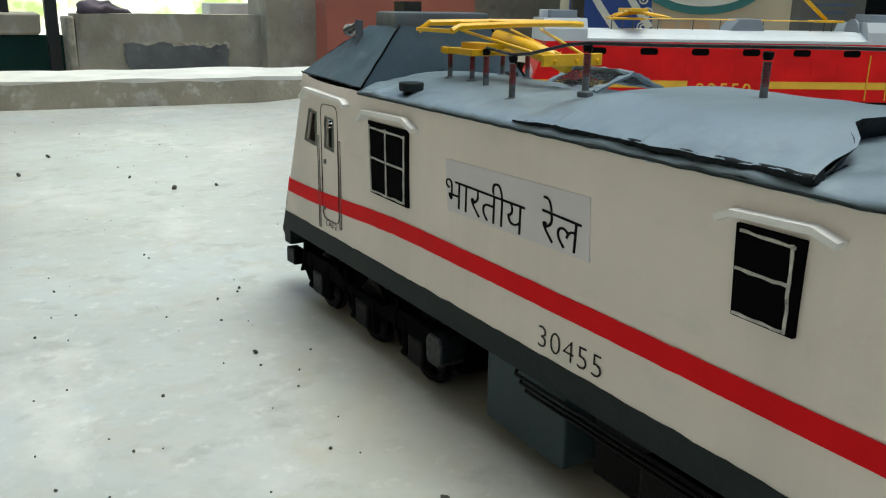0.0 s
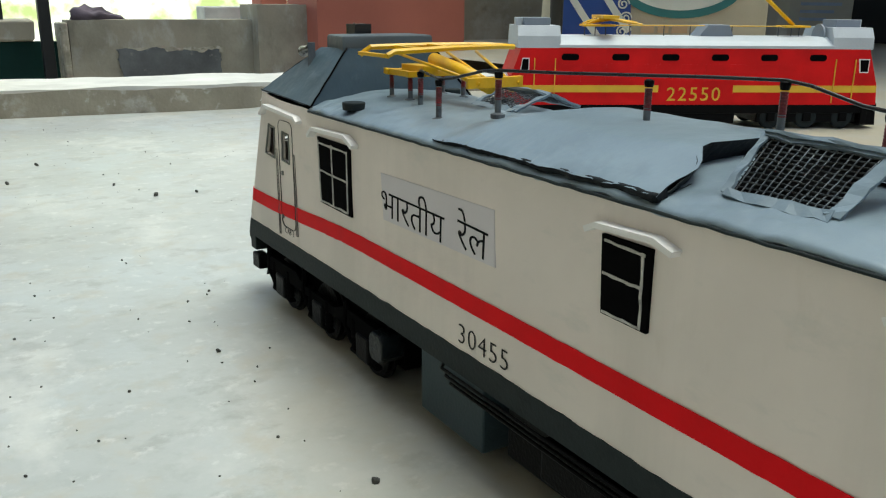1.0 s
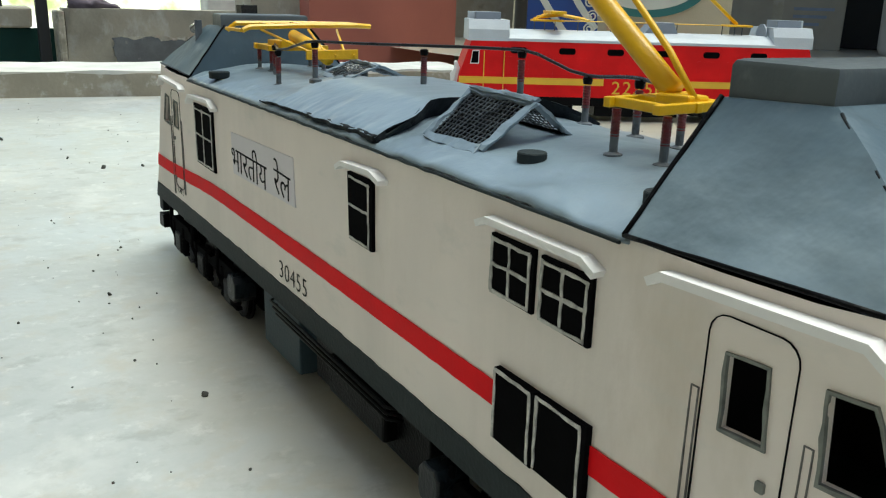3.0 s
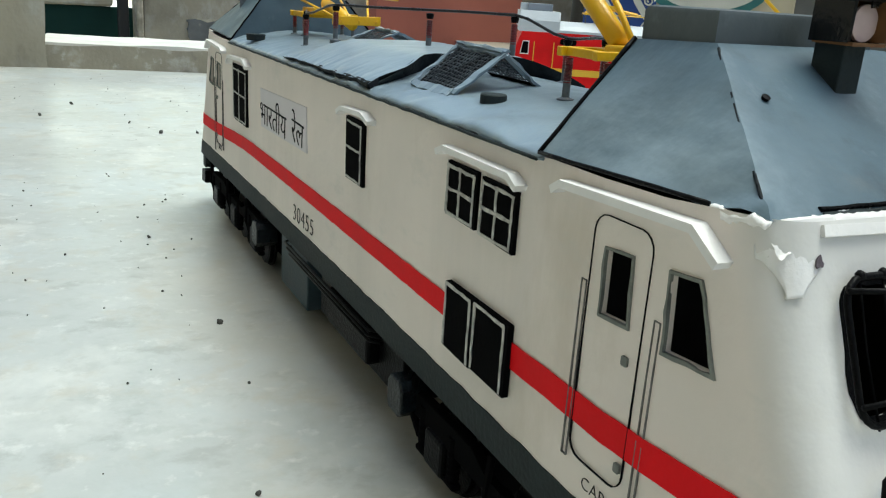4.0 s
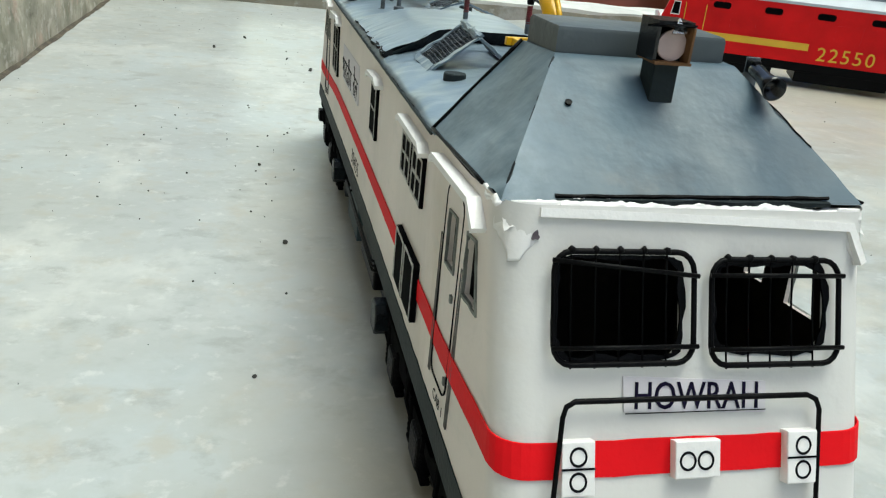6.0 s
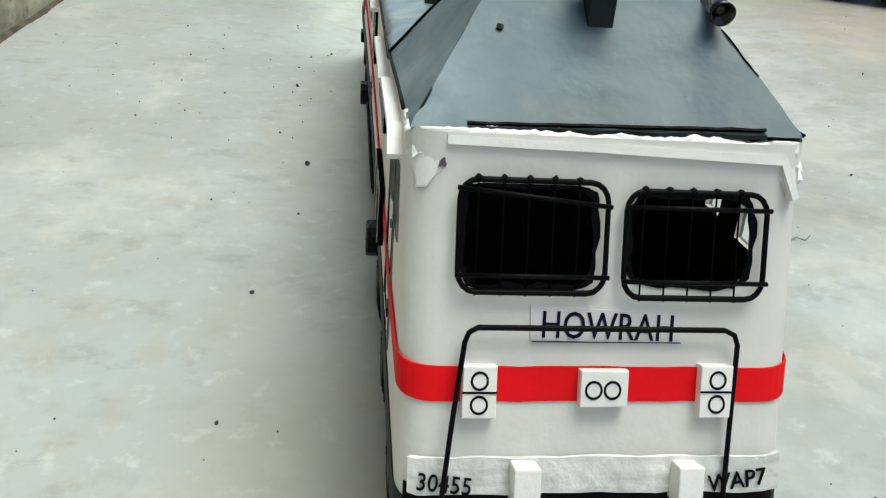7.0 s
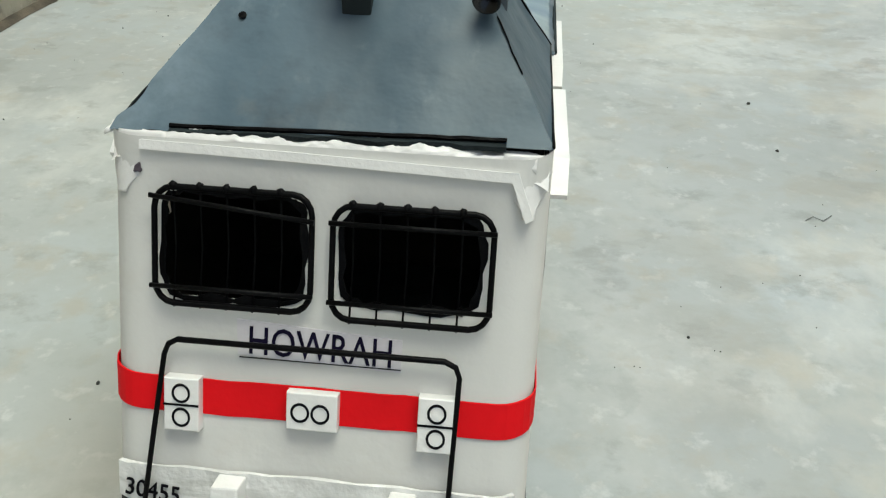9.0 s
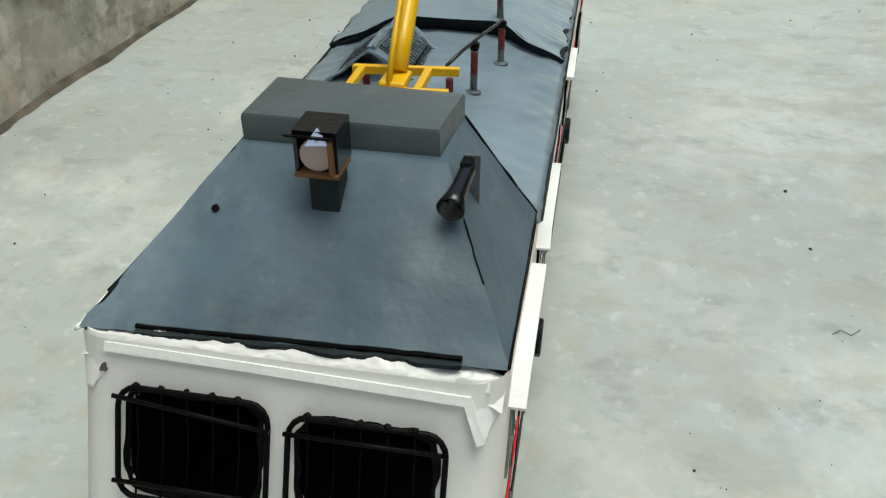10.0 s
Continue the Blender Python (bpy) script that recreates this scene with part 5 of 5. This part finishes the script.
for turn in (Matrix(), HALF):
    part("cab_step", wobble(box(-0.0010, 0.0090, -0.0080, 0.0080, 0.0270, 0.0400, 0.0012), 0.0006, 200), BLACK, loco, "black cab step", m=turn)
    part("cab_step", wobble(box(W - 0.0090, W + 0.0010, -0.0080, 0.0080, 0.0270, 0.0400, 0.0012), 0.0006, 200), BLACK, loco, "black cab step", m=turn)


# ---- the red model locomotive ----
def red_locomotive():
    L, D = 0.705, 0.125
    top = thing("model_locomotive", "handmade red model electric locomotive with yellow stripe, pale grey roof", "model train")
    prof = [(0.0, 0.0465), (L, 0.0465), (L - 0.004, 0.085), (L - 0.026, 0.1515), (0.026, 0.1515), (0.004, 0.085)]
    stand = pose(0, 0, 0, 90)  # outlines are drawn along the length, upright
    flat = Matrix(((1, 0, 0, 0), (0, 0, -1, 0), (0, 1, 0, 0), (0, 0, 0, 1)))

    def P(name, bm, m, label="", smooth=False, parent=None, t=None):
        return part(name, bm, m, parent or top, label, smooth, t)

    P("body", prism(prof, -D, 0, 0.001), LOCO_RED, "bright red card body", t=flat)
    for u0, u1 in ((0.004, 0.283), (0.425, 0.701)):
        P("stripe", box(u0, u1, -0.0008, 0.0002, 0.0700, 0.0830), LOCO_YELLOW, "yellow stripe")
    written("number", "digit", lettering("22550", 0.0360, 0.0004, 0.0, 1.18), LOCO_YELLOW, top, "yellow number 22550", Matrix.Translation((0.2990, -0.0006, 0.0545)) @ flat)
    for i in range(6):
        u = 0.116 + 0.093 * i
        P("vent_slot", prism(rounded(u - 0.016, u + 0.016, 0.1285, 0.1405, 0.005, 4), -0.002, 0.0006), MATT_BLACK, "black vent slot", t=flat)
    for i in range(11):
        u = 0.108 + 0.0465 * i
        P("side_panel", prism(rounded(u - 0.018, u + 0.018, 0.0900, 0.1220, 0.001, 1), -0.001, 0.0006), LOCO_RED, t=flat)
    for u, s in ((0.0330, 1), (L - 0.0330, -1)):
        win = P("cab_window", prism([(u - 0.0085, 0.107), (u + 0.0085, 0.107), (u + 0.0085, 0.133), (u - 0.0085 + 0.004 * s, 0.133)], -0.001, 0.0012), TRIM, "cab window with white rim", t=flat)
        P("pane", prism([(u - 0.0068, 0.109), (u + 0.0068, 0.109), (u + 0.0068, 0.131), (u - 0.0068 + 0.003 * s, 0.131)], 0.0006, 0.0016), MATT_BLACK, parent=win, t=flat)
        for k in (0.018, 0.056):
            P("handrail", box(u + s * k - 0.0008, u + s * k + 0.0008, -0.002, 0.0, 0.050, 0.132), LOCO_YELLOW, "yellow handrail")
    # roof
    roofline = [(0, 0.1510), (0.0, 0.156), (0.010, 0.1640), (0.030, 0.1720), (D - 0.030, 0.1720), (D - 0.010, 0.1640), (D, 0.156), (D, 0.1510)]
    along = Matrix(((0, 0, 1, 0), (1, 0, 0, 0), (0, 1, 0, 0), (0, 0, 0, 1)))
    P("roof", wobble(prism([(y - 0.001 if y < 0.01 else y + 0.001 if y > D - 0.01 else y, z) for y, z in roofline], 0.095, L - 0.095), 0.0008, 40), LIGHT_GREY, "pale grey roof", t=along)
    for a, b in ((0.020, 0.098), (L - 0.098, L - 0.020)):
        P("cab_roof", wobble(prism([(0, 0.1505), (0.002, 0.172), (0.012, 0.190), (D - 0.012, 0.190), (D - 0.002, 0.172), (D, 0.1505)], a, b, 0.002), 0.0008, 40), LIGHT_GREY, "pale grey cab roof", t=along)
        P("roof_box", box((a + b) / 2 - 0.024, (a + b) / 2 + 0.024, 0.030, 0.080, 0.189, 0.204, 0.001), MID_GREY, "grey box on the cab roof")
        P("headlamp", box(a + (0.002 if a < 0.3 else 0.058), a + (0.020 if a < 0.3 else 0.076), 0.050, 0.068, 0.188, 0.204, 0.001), LIGHT_GREY)
    P("roof_disc", lathe([(0, 0.024), (0.003, 0.024)], (L - 0.105, 0.050, 0.172), (1, 0, 0), 32), MID_GREY, "grey half disc against the cab roof")
    P("roof_vent", prism([(-0.034, 0.170), (0.034, 0.170), (0.024, 0.193), (-0.016, 0.193)], -0.080, -0.030, 0.001), MID_GREY, "grey wedge-shaped roof vent", t=Matrix.Translation((0.395, 0, 0)) @ flat)
    for u in (0.150, 0.170, 0.190, 0.235, 0.300, 0.350, 0.430, 0.520, 0.545, 0.560):
        P("post", tube([(u, 0.045, 0.170), (u, 0.045, 0.190)], 0.0010, 6), STEEL)
    P("roof_cable", tube([(0.190, 0.045, 0.1905), (0.300, 0.045, 0.1910), (0.545, 0.045, 0.1905)], 0.0011, 6), LOCO_YELLOW, "yellow roof cable")
    col = P("pantograph", box(0.145, 0.205, 0.030, 0.070, 0.1885, 0.1925, 0.001), YELLOW, "small yellow folded current collector")
    P("arm", tube([(0.155, 0.050, 0.196), (0.200, 0.050, 0.202), (0.250, 0.050, 0.194)], 0.0035, 8), YELLOW, parent=col, smooth=True)
    P("collector_bar", box(0.175, 0.205, 0.010, 0.100, 0.203, 0.209, 0.001), YELLOW, parent=col)
    for y in (0.035, 0.065):
        P("stay", tube([(0.150, y, 0.193), (0.180, y, 0.206), (0.255, y, 0.193)], 0.0016, 6), YELLOW, parent=col)
    col = P("pantograph", box(0.525, 0.575, 0.030, 0.070, 0.1885, 0.1925, 0.001), YELLOW, "small yellow current collector, arm raised")
    P("arm", tube([(0.550, 0.050, 0.193), (0.500, 0.050, 0.235), (0.455, 0.050, 0.275)], 0.0035, 8), YELLOW, parent=col, smooth=True)
    # underframe
    P("underframe", box(0.012, L - 0.012, 0.002, D - 0.002, 0.030, 0.0470, 0.001), BLACK, "black underframe")
    for u0, u1 in ((0.035, 0.228), (0.478, 0.672)):
        P("bogie_frame", box(u0, u1, 0.006, D - 0.006, 0.012, 0.036, 0.002), BLACK, "black bogie frame")
    P("tank", box(0.270, 0.435, 0.004, D - 0.004, 0.010, 0.045, 0.002), BLACK, "black tank")
    for u in (0.060, 0.130, 0.200, 0.505, 0.575, 0.645):
        for y, s in ((0.010, 1), (D - 0.010, -1)):
            P("wheel", lathe([(0, 0.005), (0.0005, 0.017), (0.001, 0.020), (0.004, 0.020), (0.0041, 0.022), (0.006, 0.022), (0.0061, 0.005)], (u, y - s * 0.005, 0.022), (0, s, 0), 24), SKIRT, "dark rimmed wheel")
        P("axle_box", box(u - 0.008, u + 0.008, 0.001, 0.009, 0.014, 0.032, 0.0015), BLACK)
        P("spring_beam", box(u - 0.026, u + 0.026, 0.003, 0.008, 0.030, 0.036, 0.001), BLACK)
    for u, s in ((0.0, -1), (L, 1)):
        P("cab_step", box(u - s * 0.022 - 0.006, u - s * 0.022 + 0.006, -0.002, 0.006, 0.010, 0.047, 0.001), BLACK)
        P("rail_guard", prism([(-0.012, 0.046), (0.012, 0.046), (0.016, 0.006), (-0.016, 0.006)], -0.110, -0.010, 0.001), BLACK, t=Matrix.Translation((u - s * 0.006, 0, 0)) @ flat)
        for y in (0.028, D - 0.028):
            P("buffer", lathe([(0, 0.004), (0.010, 0.004), (0.0101, 0.010), (0.013, 0.010), (0.0135, 0.008)], (u, y, 0.040), (s, 0, 0), 18), BLACK)
    P("tissue", wobble(lathe([(0, 0.006), (0.015, 0.010), (0.030, 0.007), (0.045, 0.004)], (-0.002, 0.03, 0.065), (0.1, -0.2, 1), 10), 0.006, 60), TRIM, "crumpled pale plastic wrap on the nose")
    top.matrix_world = pose(0.7013, 1.3698, 0.0222, 0, 0, -27.66) @ Matrix.Diagonal((1.033, 1.033, 1.009, 1))
    return top


red_locomotive()


# ---- things behind ----
def block_thing(name, bm, material, label, category, at, turn=0.0, group=""):
    """A thing whose main part is one mesh, standing at a place."""
    ob = thing(name, label, category, group)
    first = part(name + "_body", bm, material, ob)
    ob.matrix_world = pose(*at, 0, 0, turn)
    return ob, first


# printed sack: width along local x, face towards -y
sack, hull_ob = block_thing("sack", bmesh.new(), SACK, "cream printed sack with blue panel and teal oval", "sack", (1.50, 1.80, 0.022), -40)
bm = bmesh.new()
rows = []
for z in span(0, 0.46, 14):
    fat = 0.10 * math.sin(math.pi * min(1, (z + 0.06) / 0.52)) ** 0.5
    rows.append([bm.verts.new((0.30 * math.copysign(abs(math.cos(a)) ** 0.45, math.cos(a)), fat * math.copysign(abs(math.sin(a)) ** 0.8, math.sin(a)), z)) for a in (2 * math.pi * k / 32 for k in range(32))])
for a, b in zip(rows, rows[1:]):
    for k in range(32):
        bm.faces.new((a[k], a[(k + 1) % 32], b[(k + 1) % 32], b[k]))
bm.faces.new(rows[0][::-1])
bm.faces.new(rows[-1])
wobble(bm, 0.004, 9)
bmesh.ops.recalc_face_normals(bm, faces=bm.faces)
bm.to_mesh(hull_ob.data)
bm.free()
for f in hull_ob.data.polygons:
    f.use_smooth = True
upright = Matrix(((1, 0, 0, 0), (0, 0, -1, -0.103), (0, 1, 0, 0), (0, 0, 0, 1)))
part("blue_panel", prism([(-0.275, 0.02), (-0.075, 0.02), (-0.060, 0.16), (-0.085, 0.44), (-0.275, 0.44)], 0, 0.003), BLUE, sack, "blue printed panel", m=upright)
for a, b, c in (((-0.275, 0.34), (-0.20, 0.20), (-0.09, 0.08)), ((-0.225, 0.43), (-0.165, 0.28), (-0.065, 0.16))):
    part("swoosh", strip([tuple(Vector(a).lerp(Vector(b), t).lerp(Vector(b).lerp(Vector(c), t), t)) for t in span(0, 1, 8)], 0.018, 0.003, 0.005), PALE, sack, "white printed swoosh", m=upright)
for k in range(5):
    cx, cz = -0.085 + 0.008 * (k % 2), 0.16 + 0.035 * k
    part("scroll", tube([(cx + 0.016 * math.cos(t) * (1 - t / 13), cz + 0.016 * math.sin(t) * (1 - t / 13), 0.005) for t in span(0, 11, 24)], 0.0022, 5), PALE, sack, m=upright)
oval = [(0.060 + 0.165 * math.cos(2 * math.pi * k / 40), 0.290 + 0.095 * math.sin(2 * math.pi * k / 40)) for k in range(40)]
part("oval", prism(oval, 0.0, 0.004), TEAL, sack, "teal printed oval", m=upright)
part("oval_centre", prism([(0.060 + (u - 0.060) * 0.88, 0.293 + (v - 0.290) * 0.82) for u, v in oval], 0.004, 0.006), PALE, sack, m=upright)
for u, w in ((-0.035, 0.034), (0.008, 0.028), (0.044, 0.040)):
    part("print_bar", box(u, u + w, 0.158, 0.176, 0.0, 0.003), ORANGE, sack, m=upright)


def carton(at, size, turn, material, label):
    w, d, h = size
    ob = thing("carton", label, "box", "stacked cartons")
    part("carton_body", box(-w / 2, w / 2, -d / 2, d / 2, 0, h, 0.004), material, ob)
    part("flap", box(-w / 2 + 0.004, w / 2 - 0.004, -d / 2 - 0.003, 0, h - 0.001, h + 0.003), material, ob)
    part("tape", box(-0.03, 0.03, -d / 2 - 0.0025, -d / 2 + 0.001, 0, h), TAN, ob)
    for k in range(3):
        part("print_bar", box(w * 0.12, w * (0.42 - 0.05 * k), -d / 2 - 0.0015, -d / 2, h * (0.62 - 0.12 * k), h * (0.67 - 0.12 * k)), MID_GREY, ob)
    ob.matrix_world = pose(*at, 0, 0, turn)
    return ob


carton((4.42, 3.56, 0.022), (0.74, 0.55, 0.36), -54, CREAM, "cream printed carton at the bottom of a stack")
carton((4.44, 3.57, 0.385), (0.70, 0.52, 0.45), -52, CARTON, "brown kraft carton on top of another carton")
carton((2.15, 2.62, 0.022), (0.55, 0.40, 0.24), -40, CREAM, "cream printed carton beside the sack")
carton((2.16, 2.62, 0.265), (0.52, 0.40, 0.30), -41, CARTON, "brown kraft carton stacked on a cream one")
drum = thing("plastic_drum", "stained off-white plastic drum standing on the floor", "drum")
part("drum_body", lathe([(0, 0.17), (0.02, 0.18), (0.24, 0.185), (0.25, 0.19), (0.26, 0.185), (0.50, 0.18), (0.52, 0.17)], (0, 0, 0), (0, 0, 1), 40), DRUM, drum, smooth=True)
part("lid", lathe([(0.515, 0.185), (0.55, 0.187), (0.555, 0.17)], (0, 0, 0), (0, 0, 1), 40), DRUM, drum, smooth=True)
drum.matrix_world = Matrix.Translation((4.50, 2.56, 0.022)) @ Matrix.Diagonal((1.7, 1.7, 1.6, 1))
# black block put in for the dark gap between cartons and drum
dark = thing("cupboard", "black block standing for the dark gap between cartons and drum", "cupboard")
part("cupboard_body", box(-0.40, 0.40, -0.15, 0.15, 0, 1.20, 0.005), IRON, dark)
dark.matrix_world = pose(5.02, 3.22, 0.022, 0, 0, -56)

# beyond the kerb
outline = []
for a, b in (((0.475, 0.05), (0.90, 0.040)), ((0.90, 0.040), (0.91, -0.15)), ((0.91, -0.15), (0.49, -0.15)), ((0.49, -0.15), (0.475, 0.05))):
    for t in span(0, 1, 40)[:-1]:
        c = Vector(a).lerp(Vector(b), t)
        outline.append((c.x + 0.020 * noise.noise(Vector((c.x * 14, c.y * 14, 3))) + 0.009 * noise.noise(Vector((c.x * 60, c.y * 60, 1))), c.y + 0.018 * noise.noise(Vector((c.x * 16, c.y * 14, 8))) + 0.010 * noise.noise(Vector((c.x * 70, c.y * 60, 5)))))
patch = part("plaster_patch", prism(outline, 0, 0.006), CEMENT_DARK, None, "", m=Matrix(((1, 0, 0, 0), (0, 0, -1, 3.797), (0, 1, 0, 0), (0, 0, 0, 1))))
tagged(patch, "dark bare patch in the parapet plaster", "wall", kind="structure")
for a, b, seed, wide in (((0.50, 0.052), (0.92, 0.040), 3, 0.020), ((0.735, 0.045), (0.738, -0.08), 5, 0.008), ((0.515, 0.05), (0.512, -0.08), 8, 0.010)):
    steps = [Vector(a).lerp(Vector(b), i / 60) for i in range(61)]
    bm = strip([tuple(p + Vector((0.004 * noise.noise(Vector((p.y * 60, seed, 1))), 0.006 * noise.noise(Vector((p.x * 40, seed, 2)))))) for p in steps], wide, 0, 0.004)
    for v in bm.verts:
        v.co += 0.009 * noise.noise(Vector((v.co.x * 26, v.co.y * 26, seed))) * Vector((0.5, 1, 0))
    rimmed = part("plaster_rim", bm, PLASTER, m=Matrix(((1, 0, 0, 0), (0, 0, -1, 3.797), (0, 1, 0, 0), (0, 0, 0, 1))))
    tagged(rimmed, "ragged pale plaster rim on the parapet", "wall", kind="structure")
edge = part("lime_edge", wobble(box(0.268, 0.300, 3.795, 3.94, -0.6, 0.160, 0.008), 0.006, 18), PLASTER)
tagged(edge, "whitewashed rough end of the parapet", "wall", kind="structure")
gate = thing("gate", "dark green panelled gate with a black post", "gate")
part("gate_panel", box(-0.62, 0.26, 3.86, 3.90, -0.6, 0.085, 0.004), GREEN, gate)
part("post", box(0.185, 0.228, 3.70, 3.745, -0.62, 0.9, 0.004), IRON, gate)
part("ledge", wobble(box(-0.62, 0.18, 3.84, 3.98, 0.085, 0.170, 0.01), 0.008, 20), CEMENT, gate, "lime-splashed cement ledge")
for k in range(3):
    part("upright", box(-0.45 + 0.25 * k, -0.42 + 0.25 * k, 3.90, 3.93, 0.15, 0.9), IRON, gate)
cloth = thing("cloth", "crumpled purple and black cloth on the parapet", "cloth")
part("cloth_body", wobble(wobble(lathe([(0, 0.012), (0.012, 0.026), (0.035, 0.034), (0.06, 0.038), (0.085, 0.030), (0.11, 0.034), (0.135, 0.024), (0.165, 0.020), (0.195, 0.012), (0.215, 0.004)], (0.325, 3.865, 0.186), (1, 0, -0.06), 22), 0.016, 34), 0.007, 90), CLOTH, cloth, smooth=True)
pole = thing("pole", "thin black iron pole beside the printed sack", "pole")
part("shaft", tube([(0, 0, 0), (0, 0, 1.1)], 0.016, 12), IRON, pole, smooth=True)
part("foot", lathe([(0, 0.03), (0.02, 0.03), (0.03, 0.018)], (0, 0, 0), (0, 0, 1), 14), IRON, pole)
pole.location = (1.10, 1.72, 0.022)

# garden backdrop far beyond; it glows in place of sunlight on it
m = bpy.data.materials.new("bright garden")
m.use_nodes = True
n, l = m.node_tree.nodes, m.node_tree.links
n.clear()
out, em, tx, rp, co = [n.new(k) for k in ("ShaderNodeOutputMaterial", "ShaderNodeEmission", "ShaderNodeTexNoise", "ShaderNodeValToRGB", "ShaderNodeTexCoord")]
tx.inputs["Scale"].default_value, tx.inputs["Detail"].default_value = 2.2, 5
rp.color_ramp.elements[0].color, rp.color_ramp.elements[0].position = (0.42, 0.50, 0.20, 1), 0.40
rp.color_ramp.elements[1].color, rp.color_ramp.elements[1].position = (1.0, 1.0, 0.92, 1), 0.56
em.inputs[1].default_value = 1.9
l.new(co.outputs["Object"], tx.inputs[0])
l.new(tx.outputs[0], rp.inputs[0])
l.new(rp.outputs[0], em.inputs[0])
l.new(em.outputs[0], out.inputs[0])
tagged(part("backdrop", box(-8, 10, 11.0, 11.05, -0.6, 3.0), m), "self-lit backdrop of a garden far beyond the terrace", "backdrop", kind="structure")


def distant_wall(x0, x1, y, z1, material, label):
    return tagged(part("far_wall", box(x0, x1, y, y + 0.2, -0.6, z1, 0.01), material), label, "wall", kind="structure")


distant_wall(1.55, 3.4, 6.2, 0.20, LIME, "pale wall far beyond the parapet")
distant_wall(1.90, 2.10, 6.0, 1.2, TERRACOTTA, "far terracotta post")

# grit on the floor
PEBBLES = [(-0.0700, 0.669, 1.7), (-0.0495, 0.4480, 2.1), (0.0158, 1.2250, 3.6), (-0.0960, 1.530, 3.0), (-0.0745, 0.2335, 1.5), (-0.0790, 0.1080, 1.3), (0.3330, 0.5290, 1.4), (0.3370, 0.4350, 1.2), (0.4600, 0.4640, 1.2), (-0.0200, 1.32, 2.4), (0.0700, 1.22, 2.0), (-0.1500, 1.40, 2.4)]
CRUMBS = [(-0.036, 0.808, 1.1), (-0.04, 0.8, 0.9), (-0.06, 0.79, 1.2), (-0.072, 0.742, 0.9), (-0.095, 0.663, 0.7), (-0.074, 0.648, 0.8), (-0.054, 0.628, 0.8), (-0.064, 0.605, 0.7), (-0.034, 0.656, 0.7), (-0.059, 0.555, 0.6), (-0.107, 0.769, 0.8), (-0.083, 0.932, 1), (-0.174, 0.873, 1.1), (-0.167, 0.807, 0.9), (-0.18, 0.757, 0.8), (-0.2, 0.773, 1), (-0.193, 0.672, 0.7), (-0.182, 0.595, 0.6), (-0.173, 0.574, 0.9), (-0.193, 0.535, 0.6), (-0.215, 0.554, 0.9), (-0.22, 0.595, 0.6), (-0.172, 0.499, 0.6), (-0.122, 0.499, 0.6), (-0.066, 0.511, 0.6)]
for i, (x, y, r) in enumerate(PEBBLES + CRUMBS):
    bm = bmesh.new()
    bmesh.ops.create_icosphere(bm, subdivisions=2, radius=r / 1000)
    wobble(bm, r / 1400, 500 / r, i)
    ob = part("pebble", bm, GRIT)
    ob.location = (x, y, ground_z(x, y) + r / 1400)
    tagged(ob, "small dark crumb of stone on the cement floor", "pebble", "crumbs on the floor")
rnd = random.Random(4)
bm = bmesh.new()
for i in range(520):
    x, y = rnd.uniform(-0.40, 0.95), rnd.uniform(-0.15, 2.1)
    if -0.02 < x < 0.16 and -0.05 < y < 0.82:
        continue
    r = 0.0004 + 0.0009 * rnd.random() ** 4
    own = bmesh.new()
    bmesh.ops.create_icosphere(own, subdivisions=1, radius=r, matrix=Matrix.Translation((x, y, ground_z(x, y) + r * 0.6)))
    bm = joined(bm, own)
twig = part("twig", tube([(0.332, 0.326, 0.0012), (0.338, 0.331, 0.0016), (0.344, 0.327, 0.0010), (0.351, 0.333, 0.0022)], 0.0004, 6), GREY_EDGE)
tagged(twig, "thin curled dull grey straw lying on cement", "straw")
grit = part("grit", bm, GRIT)
tagged(grit, "fine dark grit scattered on the cement floor", "grit", kind="stuff")
